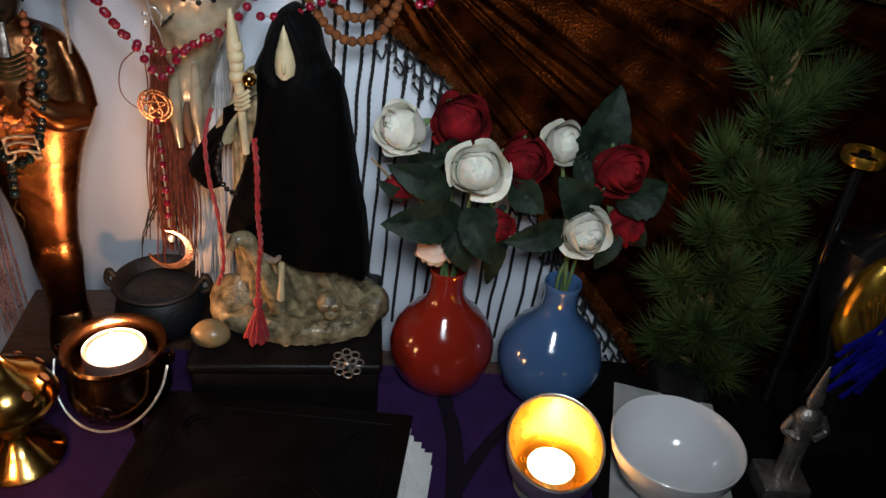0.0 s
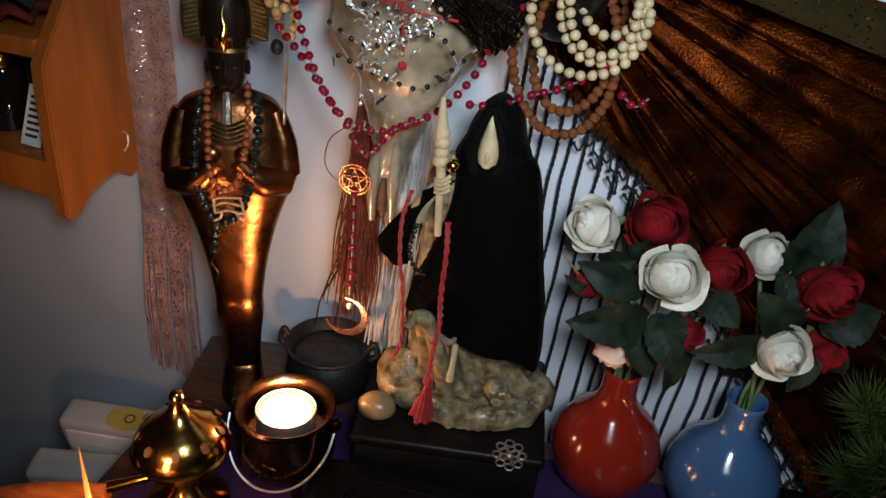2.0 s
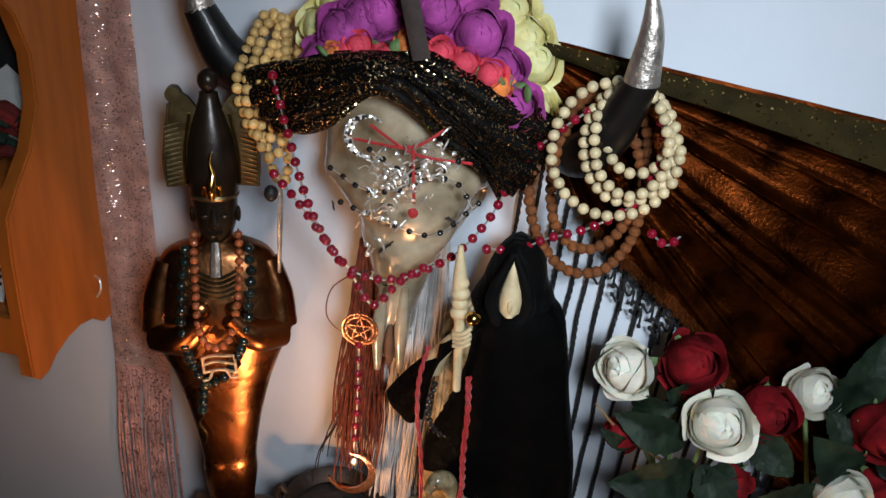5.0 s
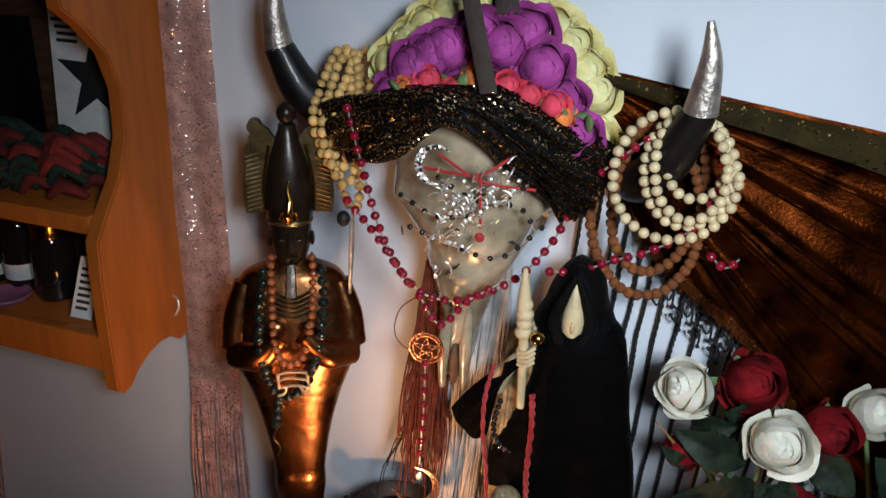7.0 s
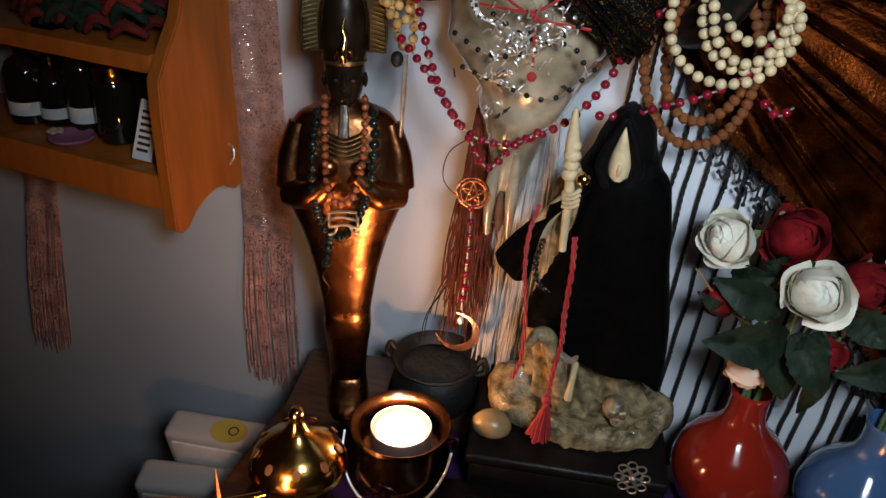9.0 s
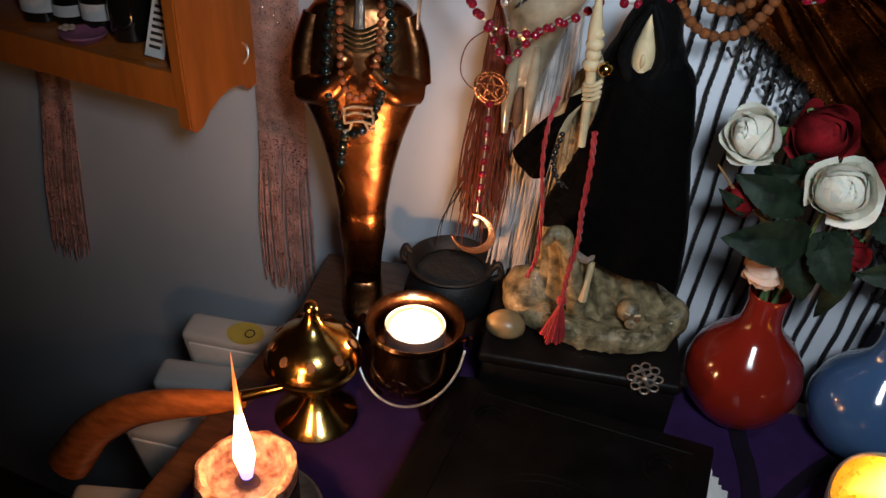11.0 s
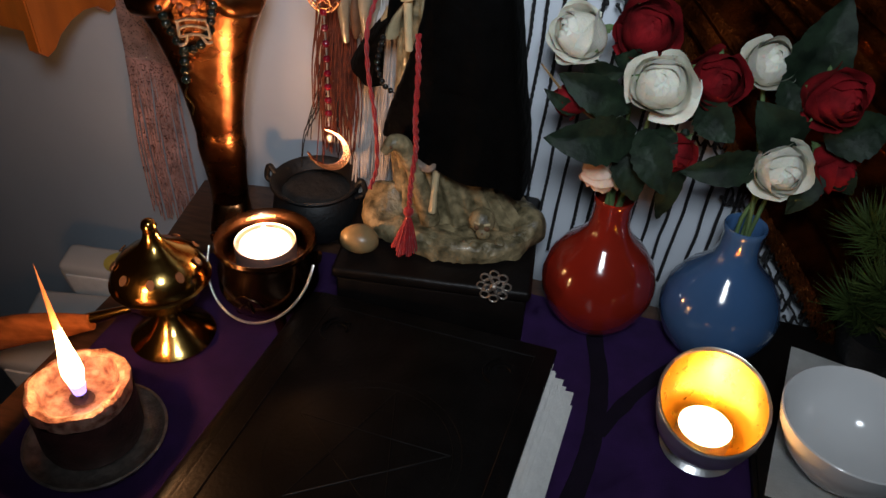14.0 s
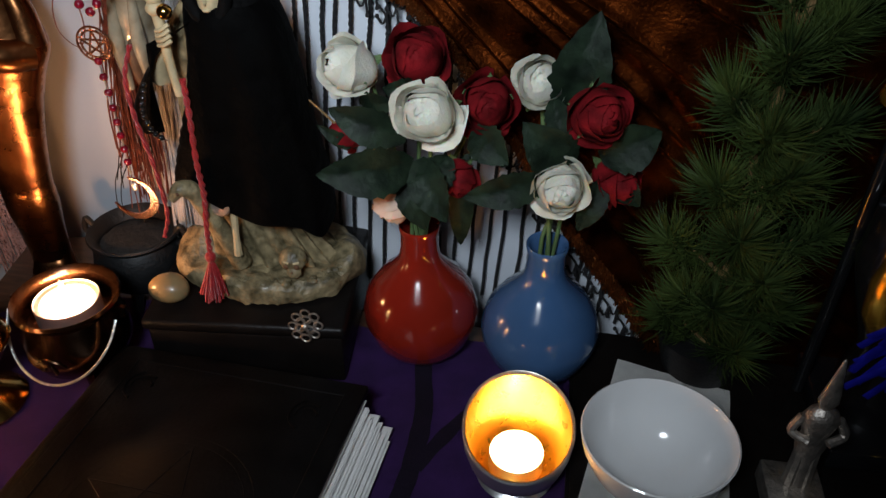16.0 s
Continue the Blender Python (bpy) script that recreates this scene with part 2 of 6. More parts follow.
M = {
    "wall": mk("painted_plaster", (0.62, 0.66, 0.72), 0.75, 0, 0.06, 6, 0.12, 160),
    # dark brown chosen to cut light bounced off the unseen walls and ceiling
    "dimwall": mk("bounce_cut_brown", (0.16, 0.12, 0.10), 0.8, 0, 0.1, 6, 0.1, 160),
    "floor": mk("dark_carpet", (0.06, 0.05, 0.05), 0.95, 0, 0.3, 40, 0.5, 500),
    "darkwood": mk("dark_wood", (0.085, 0.038, 0.020), 0.42, 0, 0.45, 14, 0.15, 120, coat=0.15, stretch=(2, 14, 14)),
    "armwood": mk("varnished_red_wood", (0.46, 0.13, 0.035), 0.24, 0, 0.35, 12, 0.1, 120, coat=0.4, stretch=(4, 12, 12)),
    "pine": mk("orange_pine", (0.44, 0.125, 0.018), 0.42, 0, 0.16, 9, 0.06, 140, coat=0.12, stretch=(9, 9, 1.2)),
    "streak": mk("dark_cloth_streak", (0.014, 0.006, 0.022), 0.9, 0, 0.2, 40, 0.3, 1100),
    "purple": mk("purple_cloth", (0.062, 0.018, 0.130), 0.9, 0, 0.2, 40, 0.3, 1100, sheen=0.25),
    "bronze": mk("dark_bronze", (0.24, 0.090, 0.034), 0.27, 1.0, 0.4, 26, 0.75, 42, second=(0.42, 0.175, 0.068)),
    # near-black brown on the statue's crown, knob and face
    "crownbrown": mk("dark_crown_brown", (0.014, 0.009, 0.006), 0.30, 0.3, 0.4, 40, 0.10, 160, second=(0.026, 0.016, 0.010), spec=0.4),
    "oldbrass": mk("antique_brass", (0.085, 0.062, 0.026), 0.36, 0.9, 0.35, 50, 0.2, 160, second=(0.17, 0.13, 0.06)),
    "brass": mk("polished_brass", (0.78, 0.47, 0.13), 0.16, 1.0, 0.12, 40, 0.05, 200),
    "copper": mk("dark_copper", (0.17, 0.09, 0.055), 0.2, 1.0, 0.3, 40, 0.08, 180),
    "iron": mk("cast_iron", (0.006, 0.006, 0.0065), 0.55, 0.0, 0.3, 60, 0.35, 300),
    "silver": mk("worn_silver", (0.82, 0.80, 0.76), 0.34, 0.85, 0.25, 120, 0.3, 500),
    "strass": glitter("silver_strass", (0.55, 0.54, 0.52), (0.96, 0.95, 0.92), 0.45, 700, 0.35),
    "pewter": mk("dull_pewter", (0.48, 0.43, 0.38), 0.42, 0.9, 0.3, 120, 0.4, 400),
    "bone": mk("lacquered_bone", (0.25, 0.18, 0.10), 0.20, 0, 0.45, 30, 0.8, 55, second=(0.50, 0.42, 0.29), coat=0.8, spec=0.8),
    "hollow": mk("bone_hollow", (0.10, 0.045, 0.02), 0.7, 0, 0.4, 60, 0.3, 300),
    "horn": mk("black_horn", (0.004, 0.0035, 0.0035), 0.42, 0, 0.3, 30, 0.03, 160, coat=0.1, spec=0.3),
    "stonecast": mk("cast_resin_stone", (0.105, 0.086, 0.040), 0.45, 0, 0.45, 95, 0.9, 230, second=(0.35, 0.275, 0.150), coat=0.15),
    "facecast": mk("pale_resin", (0.54, 0.43, 0.25), 0.55, 0, 0.15, 80, 0.3, 300),
    "blackvelvet": mk("black_velvet", (0.0020, 0.0019, 0.0019), 0.75, 0, 0.5, 60, 0.9, 130, sheen=0.015, spec=0.08),
    "velvet": crushed("rust_crushed_velvet", (0.026, 0.0050, 0.0009), (0.125, 0.025, 0.0036)),
    # brighter copy of the velvet: the edge's catch of light painted in
    "hem": crushed("rust_velvet_lit_edge", (0.16, 0.045, 0.012), (0.34, 0.11, 0.032)),
    "goldtrim": glitter("gold_lurex_trim", (0.042, 0.030, 0.009), (0.80, 0.58, 0.22), 0.945, 760, 0.85, sheen=0.0),
    "blackgold": glitter("black_gold_lame", (0.0035, 0.0032, 0.003), (0.98, 0.76, 0.42), 0.79, 1000, sheen=0.0),
    "pink": glitter("rose_lame", (0.86, 0.55, 0.48), (1.0, 0.82, 0.74), 0.86, 900),
    "pinkstrand": glitter("rose_lame_strand", (0.62, 0.34, 0.29), (0.95, 0.7, 0.62), 0.78, 800),
    "blackyarn": mk("black_yarn", (0.010, 0.009, 0.010), 0.9, 0, 0.3, 200, 0.5, 900),
    "brownyarn": mk("rust_yarn", (0.15, 0.030, 0.012), 0.8, 0, 0.4, 200, 0.5, 900),
    "whiteyarn": mk("white_grey_yarn", (0.55, 0.52, 0.50), 0.85, 0, 0.35, 50, 0.5, 900),
    "redcord": mk("red_cord", (0.34, 0.009, 0.012), 0.6, 0, 0.25, 200, 0.5, 900, sheen=0.3),
    "leather": mk("black_leather", (0.0038, 0.0032, 0.003), 0.40, 0, 0.4, 60, 0.16, 330, spec=0.12),
    "boxblack": mk("black_lacquer_wood", (0.006, 0.0045, 0.004), 0.42, 0, 0.3, 30, 0.2, 200, spec=0.22),
    "paper": mk("white_paper", (0.80, 0.79, 0.76), 0.85, 0, 0.06, 90, 0.25, 500),
    "redglaze": mk("red_glaze", (0.235, 0.016, 0.008), 0.12, 0, 0.16, 20, 0.02, 80, coat=0.6),
    "blueglaze": mk("blue_glaze", (0.050, 0.115, 0.25), 0.13, 0, 0.12, 20, 0.02, 80, coat=0.6),
    "china": mk("white_china", (0.80, 0.80, 0.80), 0.12, 0, 0.03, 20, 0.01, 60, coat=0.4),
    "petalw": mk("white_petal_cloth", (0.70, 0.68, 0.57), 0.8, 0, 0.12, 60, 0.3, 500, second=(0.80, 0.76, 0.66), subsurf=0.15, spec=0.2),
    "petalp": mk("peach_petal_cloth", (0.80, 0.55, 0.42), 0.75, 0, 0.15, 60, 0.25, 700, subsurf=0.15),
    "petalr": mk("red_petal_cloth", (0.165, 0.005, 0.008), 0.8, 0, 0.45, 70, 0.25, 700, spec=0.15),
    "petaly": mk("yellow_petal_cloth", (0.78, 0.66, 0.22), 0.75, 0, 0.15, 60, 0.25, 700, second=(0.84, 0.78, 0.44), subsurf=0.15),
    "petalv": mk("magenta_petal_cloth", (0.36, 0.05, 0.26), 0.75, 0, 0.3, 60, 0.25, 700),
    "petalo": mk("orange_petal_cloth", (0.75, 0.22, 0.05), 0.75, 0, 0.2, 60, 0.25, 700),
    "petalk": mk("coral_petal_cloth", (0.70, 0.06, 0.10), 0.75, 0, 0.2, 60, 0.25, 700),
    "leaf": mk("dark_green_leaf_cloth", (0.012, 0.026, 0.015), 0.55, 0, 0.4, 70, 0.5, 160, second=(0.030, 0.055, 0.030), spec=0.3),
    "sepal": mk("sepal_green", (0.09, 0.15, 0.05), 0.7, 0, 0.3, 80, 0.3, 400),
    "needle": mk("pine_needles", (0.020, 0.042, 0.012), 0.6, 0, 0.45, 30, 0.0, 200, second=(0.060, 0.090, 0.020), spec=0.2),
    "bark": mk("brown_twig", (0.22, 0.13, 0.05), 0.85, 0, 0.4, 80, 0.6, 400),
    "beadcream": mk("cream_wood_bead", (0.52, 0.42, 0.245), 0.4, 0, 0.1, 200, 0.1, 600, per=0.15),
    "beadtan": mk("ochre_wood_bead", (0.62, 0.38, 0.13), 0.4, 0, 0.2, 200, 0.1, 600, per=0.3),
    "beadred": mk("dark_red_bead", (0.20, 0.004, 0.016), 0.18, 0, 0.2, 200, 0.05, 600, coat=0.5, per=0.2),
    "beadbrown": mk("brown_seed_bead", (0.17, 0.048, 0.007), 0.8, 0, 0.4, 300, 0.8, 700, per=0.2),
    "beadorange": mk("agate_orange_bead", (0.36, 0.09, 0.03), 0.22, 0, 0.3, 200, 0.05, 600, coat=0.4, per=0.25),
    "beadgreen": mk("moss_agate_bead", (0.008, 0.016, 0.015), 0.12, 0, 0.6, 150, 0.05, 600, second=(0.012, 0.022, 0.018), coat=0.6, per=0.3),
    "beadblack": mk("black_bead", (0.008, 0.008, 0.008), 0.2, 0, 0.1, 100, 0.0, 600, coat=0.5),
    # wax emits by itself, standing in for flame light within it
    "wax": mk("emissive_candle_wax", (0.78, 0.70, 0.62), 0.4, 0, 0.05, 60, 0.1, 200, subsurf=0.6, emit=(1.0, 0.86, 0.70), power=7.0),
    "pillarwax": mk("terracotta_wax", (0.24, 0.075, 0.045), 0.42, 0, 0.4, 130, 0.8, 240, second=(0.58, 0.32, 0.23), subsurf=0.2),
    # candle's side, coloured much darker than its rim
    "pillarside": mk("darker_pillar_side", (0.05, 0.018, 0.015), 0.5, 0, 0.4, 70, 0.3, 260),
    "alu": mk("tealight_cup", (0.75, 0.75, 0.76), 0.3, 0.9, 0.05, 60, 0.1, 300),
    "flame": mk("flame", (1, 0.7, 0.3), 0.5, 0, 0, 10, 0, 10, emit=(1.0, 0.62, 0.28), power=22.0),
    "flametip": mk("flame_tip", (1, 0.4, 0.1), 0.5, 0, 0, 10, 0, 10, emit=(1.0, 0.20, 0.04), power=1.3),
    "flameblue": mk("flame_root", (0.3, 0.3, 1), 0.5, 0, 0, 10, 0, 10, emit=(0.35, 0.30, 1.0), power=2.5),
    "wick": mk("charred_wick", (0.01, 0.01, 0.01), 0.9, 0, 0, 10, 0.2, 300),
    "goldglass": mk("gilt_inside", (0.85, 0.52, 0.08), 0.28, 0.85, 0.1, 30, 0.05, 120),
    "jarglass": mk("dark_bottle_glass", (0.012, 0.010, 0.008), 0.06, 0, 0.2, 20, 0, 50, coat=0.6),
    "goldpaint": mk("gold_paint", (0.72, 0.42, 0.06), 0.24, 0.9, 0.3, 40, 0.15, 160),
    "blackgloss": mk("black_gloss_resin", (0.008, 0.008, 0.009), 0.2, 0, 0.3, 30, 0.05, 120, coat=0.4),
    "bluefoil": mk("blue_foil_ribbon", (0.02, 0.02, 0.45), 0.3, 0.5, 0.3, 80, 0.3, 300),
    "whiteplastic": mk("white_plastic", (0.55, 0.54, 0.52), 0.45, 0, 0.06, 20, 0.05, 120),
    "yellow": mk("yellow_sticker", (0.55, 0.43, 0.08), 0.6, 0, 0.1, 60, 0.05, 200),
    "ink": mk("black_ink", (0.012, 0.012, 0.012), 0.7, 0, 0.1, 100, 0.0, 200),
    "pinkplastic": mk("mauve_ceramic", (0.36, 0.13, 0.22), 0.4, 0, 0.15, 60, 0.05, 200),
    "yarnred": mk("red_knit", (0.17, 0.015, 0.012), 0.95, 0, 0.3, 80, 0.6, 700),
    "yarngreen": mk("green_knit", (0.010, 0.030, 0.018), 0.95, 0, 0.3, 80, 0.6, 700),
    "pebble": mk("honey_pebble", (0.25, 0.18, 0.085), 0.35, 0, 0.25, 40, 0.1, 200, coat=0.3),
    "strap": mk("brown_suede_strap", (0.035, 0.022, 0.018), 0.85, 0, 0.3, 60, 0.3, 400),
    "ash": mk("grey_ash", (0.018, 0.016, 0.014), 0.95, 0, 0.5, 60, 0.8, 200),
    "rosy": mk("rose_gold", (0.75, 0.42, 0.30), 0.22, 1.0, 0.15, 100, 0.1, 400),
}


# ---- mesh helpers ----
AT = {}


def thing(name, at, label, category, group="", kind=""):
    ob = new(name)
    ob.location = at
    ob.empty_display_size = 0.01
    AT[ob] = Vector(at)
    return tagged(ob, label, category, group, kind)


def link_bm(name, bm, mats, base, smooth=True):
    me = bpy.data.meshes.new(name)
    bmesh.ops.translate(bm, verts=bm.verts, vec=-Vector(base))
    bm.to_mesh(me)
    bm.free()
    for m in mats if isinstance(mats, (list, tuple)) else [mats]:
        me.materials.append(m)
    if smooth:
        me.polygons.foreach_set("use_smooth", [True] * len(me.polygons))
        me.set_sharp_from_angle(angle=radians(42))
    return new(name, me)


def part(name, bm, material, parent, label="", smooth=True):
    """Links a bmesh, given in world places, as one mesh under a thing or a part."""
    base = AT[parent]
    ob = link_bm(name, bm, material, base, smooth)
    ob.parent = parent
    AT[ob] = base
    return tagged(ob, label)


def solo(name, bm, material, at, label, category, group="", kind="", smooth=True):
    """A thing that is one mesh."""
    ob = link_bm(name, bm, material, at, smooth)
    ob.location = at
    AT[ob] = Vector(at)
    return tagged(ob, label, category, group, kind)


def lathe(profile, at, seg=32, sx=1.0, sy=1.0, bm=None, mi=0, m=None):
    """Turns (radius, height) pairs round the z axis."""
    bm = bm or bmesh.new()
    rings = []
    tr = Matrix.Translation(at) @ (m or Matrix())
    for r, z in profile:
        if r < 1e-5:
            rings.append([bm.verts.new(tr @ Vector((0, 0, z)))])
        else:
            rings.append([bm.verts.new(tr @ Vector((r * sx * math.cos(2 * math.pi * i / seg), r * sy * math.sin(2 * math.pi * i / seg), z))) for i in range(seg)])
    for a, b in zip(rings, rings[1:]):
        for i in range(seg):
            j = (i + 1) % seg
            if len(a) == 1 and len(b) == 1:
                continue
            if len(a) == 1:
                f = bm.faces.new((a[0], b[j], b[i]))
            elif len(b) == 1:
                f = bm.faces.new((a[i], a[j], b[0]))
            else:
                f = bm.faces.new((a[i], a[j], b[j], b[i]))
            f.material_index = mi
    return bm


def spline(points, n):
    """n places along a smooth curve through the points."""
    pts = [Vector(p) for p in points]
    if len(pts) == 2:
        return [pts[0].lerp(pts[1], i / (n - 1)) for i in range(n)]
    ext = [2 * pts[0] - pts[1], *pts, 2 * pts[-1] - pts[-2]]
    out = []
    for i in range(n):
        s = i / (n - 1) * (len(pts) - 1)
        k = min(int(s), len(pts) - 2)
        t = s - k
        a, b, c, d = ext[k:k + 4]
        out.append(0.5 * (2 * b + (c - a) * t + (2 * a - 5 * b + 4 * c - d) * t * t + (3 * b - a - 3 * c + d) * t ** 3))
    return out


def tube(points, radius, seg=8, bm=None, mi=0, flat=1.0, n=None):
    """A tube along a smooth curve; radius is a number or a list spread over its length."""
    bm = bm or bmesh.new()
    pts = spline(points, n or max(2, 6 * (len(points) - 1))) if n != 0 else [Vector(p) for p in points]
    rs = radius if isinstance(radius, (list, tuple)) else [radius, radius]
    rings, side = [], None
    for i, p in enumerate(pts):
        d = (pts[min(i + 1, len(pts) - 1)] - pts[max(i - 1, 0)]).normalized()
        if side is None:
            side = d.orthogonal().normalized() if abs(d.y) > 0.9 else d.cross(Vector((0, 1, 0))).normalized()
        side = (side - d * side.dot(d)).normalized()
        up = d.cross(side)
        s = i / (len(pts) - 1) * (len(rs) - 1)
        k = min(int(s), len(rs) - 2)
        r = rs[k] + (rs[k + 1] - rs[k]) * (s - k)
        rings.append([bm.verts.new(p + r * (side * math.cos(2 * math.pi * j / seg) + up * flat * math.sin(2 * math.pi * j / seg))) for j in range(seg)])
    for a, b in zip(rings, rings[1:]):
        for i in range(seg):
            j = (i + 1) % seg
            bm.faces.new((a[i], a[j], b[j], b[i])).material_index = mi
    bm.faces.new(rings[0][::-1]).material_index = mi
    bm.faces.new(rings[-1]).material_index = mi
    return bm


def ball(at, rx, ry=None, rz=None, bm=None, mi=0, u=12, v=8, m=None):
    bm = bm or bmesh.new()
    tr = Matrix.Translation(at) @ (m or Matrix()) @ Matrix.Diagonal((rx, ry or rx, rz or rx, 1))
    before = set(bm.faces)
    bmesh.ops.create_uvsphere(bm, u_segments=u, v_segments=v, radius=1, matrix=tr)
    for f in bm.faces:
        if f not in before:
            f.material_index = mi
    return bm


def block(lo, hi, bevel=0.0, bm=None, m=None, mi=0, seg=2):
    bm = bm or bmesh.new()
    lo, hi = Vector(lo), Vector(hi)
    c, s = (lo + hi) / 2, hi - lo
    got = bmesh.ops.create_cube(bm, size=1, matrix=(m or Matrix()) @ Matrix.Translation(c) @ Matrix.Diagonal((*s, 1)))
    faces = {f for v in got["verts"] for f in v.link_faces}
    for f in faces:
        f.material_index = mi
    if bevel:
        edges = {e for v in got["verts"] for e in v.link_edges}
        bmesh.ops.bevel(bm, geom=list(edges), offset=bevel, segments=seg, affect="EDGES", profile=0.5)
    return bm


def sheet(fn, nu, nv, bm=None, mi=0):
    """A grid surface: fn(u, v) gives the place, u and v from 0 to 1."""
    bm = bm or bmesh.new()
    g = [[bm.verts.new(fn(i / nu, j / nv)) for j in range(nv + 1)] for i in range(nu + 1)]
    for i in range(nu):
        for j in range(nv):
            bm.faces.new((g[i][j], g[i + 1][j], g[i + 1][j + 1], g[i][j + 1])).material_index = mi
    return bm


def thick(bm, d):
    bmesh.ops.solidify(bm, geom=list(bm.faces), thickness=d)
    return bm


def rough_up(bm, amount, scale):
    for v in bm.verts:
        d = noise.noise_vector(v.co * scale)
        v.co += d * amount
    return bm


def prism(outline, y0, y1, bm=None, mi=0, bevel=0.0):
    """An outline of (x, z) pairs, drawn out from y0 to y1."""
    bm = bm or bmesh.new()
    a = [bm.verts.new((x, y0, z)) for x, z in outline]
    b = [bm.verts.new((x, y1, z)) for x, z in outline]
    fs = [bm.faces.new(a), bm.faces.new(b[::-1])]
    for i in range(len(a)):
        j = (i + 1) % len(a)
        fs.append(bm.faces.new((a[j], a[i], b[i], b[j])))
    for f in fs:
        f.material_index = mi
    bmesh.ops.recalc_face_normals(bm, faces=fs)
    return bm


def beads(parent, points, r, material, name="bead", closed=False, gap=1.02, jitter=0.0, shape=(1, 1, 1), cord=None):
    """A string of single beads along a curve, on one shared mesh."""
    pts = spline([*points, points[0]] if closed else points, 40 * len(points))
    bm = ball((0, 0, 0), r * shape[0], r * shape[1], r * shape[2], u=10, v=7)
    me = bpy.data.meshes.new(name)
    bm.to_mesh(me)
    bm.free()
    me.materials.append(material)
    me.polygons.foreach_set("use_smooth", [True] * len(me.polygons))
    run, last = 0.0, None
    for p in pts:
        if last is not None:
            run += (p - last).length
        if last is None or run >= 2 * r * gap:
            run = 0.0
            ob = new(name, me)
            ob.parent = parent
            ob.location = p - AT[parent] + Vector((random.uniform(-1, 1), random.uniform(-1, 1), random.uniform(-1, 1))) * jitter
            ob.rotation_euler = (random.uniform(0, 3), random.uniform(0, 3), 0)
        last = p
    part("cord", tube(pts[::4] + [pts[-1]], r * 0.22, 5, n=0), cord or M["strap"], parent)


# ---- room ----
WY, WS = 0.685, -0.125      # the back wall runs slightly askew


def wall_y(x):
    return WY + WS * (x + 0.44)


def ring_wall(name, a, b, lo, hi, label, paint="dimwall"):
    """A wall 0.1 m thick from a to b (inner face), outside on its left."""
    a, b = Vector((*a, 0)), Vector((*b, 0))
    d = (b - a).normalized()
    nrm = Vector((-d.y, d.x, 0))
    bm = bmesh.new()
    q = [a, b, b + nrm * 0.1, a + nrm * 0.1]
    v = [[bm.verts.new(p + Vector((0, 0, z))) for p in q] for z in (lo, hi)]
    bm.faces.new(v[0][::-1]), bm.faces.new(v[1])
    for i in range(4):
        j = (i + 1) % 4
        bm.faces.new((v[0][i], v[0][j], v[1][j], v[1][i]))
    bmesh.ops.recalc_face_normals(bm, faces=bm.faces)
    solo(name, bm, M[paint], (0, 0, 0), label, "wall", kind="structure", smooth=False)


FL, CE = -0.75, 1.65
ring_wall("wall_north", (-1.3, wall_y(-1.3)), (1.6, wall_y(1.6)), FL, CE, "pale blue-white painted plaster wall behind the altar", "wall")
# unseen walls added to close the room, kept dark against bounce
ring_wall("wall_west", (-1.3, -2.2), (-1.3, wall_y(-1.3)), FL, CE, "unseen side wall, coloured dark brown to cut bounced light")
ring_wall("wall_east", (1.6, wall_y(1.6)), (1.6, -2.2), FL, CE, "unseen side wall, coloured dark brown to cut bounced light")
ring_wall("wall_south", (1.6, -2.2), (-1.3, -2.2), FL, CE, "unseen far wall, coloured dark brown to cut bounced light")
solo("floor", block((-1.5, -2.4, FL - 0.1), (1.8, 1.1, FL)), M["floor"], (0, 0, FL), "dark carpeted floor under the altar table", "floor", kind="structure", smooth=False)
solo("ceiling", block((-1.5, -2.4, CE), (1.8, 1.1, CE + 0.1)), M["dimwall"], (0, 0, CE), "unseen ceiling, coloured dark brown to cut bounced light", "ceiling", kind="structure", smooth=False)

# ---- altar table and cloth ----
table = thing("altar_table", (0, 0.3, FL), "dark wooden table used as an altar against the wall", "table")
bm = bmesh.new()
edge = [(-0.418, 0.02), (0.62, 0.02), (0.62, 0.555), (-0.372, 0.625)]
for z0, z1, grow in ((-0.030, -0.003, 0.0),):
    lo = [bm.verts.new((x, y, z0)) for x, y in edge]
    hi = [bm.verts.new((x, y, z1)) for x, y in edge]
    bm.faces.new(lo[::-1]), bm.faces.new(hi)
    for i in range(4):
        bm.faces.new((lo[i], lo[(i + 1) % 4], hi[(i + 1) % 4], hi[i]))
bmesh.ops.bevel(bm, geom=list(bm.edges), offset=0.006, segments=3, affect="EDGES")
part("tabletop", bm, M["darkwood"], table)
for x, y in ((-0.36, 0.07), (0.57, 0.07), (0.57, 0.51), (-0.33, 0.57)):
    part("leg", lathe([(0, FL), (0.018, FL), (0.022, -0.3), (0.028, -0.03), (0, -0.03)], (x, y, 0), 16), M["darkwood"], table)


def cloth_xy(u, v):
    l = Vector((-0.374 + 0.024 * v, 0.03 + 0.55 * v, 0))
    r = Vector((0.600, 0.03 + 0.52 * v, 0))
    p = l.lerp(r, u)
    p.z = -0.0005 + 0.0012 * noise.noise(p * 14) + 0.0008 * noise.noise(p * 45)
    return p


altar_cloth = solo("altar_cloth", thick(sheet(cloth_xy, 70, 44), 0.0012), M["purple"], (0, 0.3, 0), "deep purple cloth spread over the altar table", "cloth")

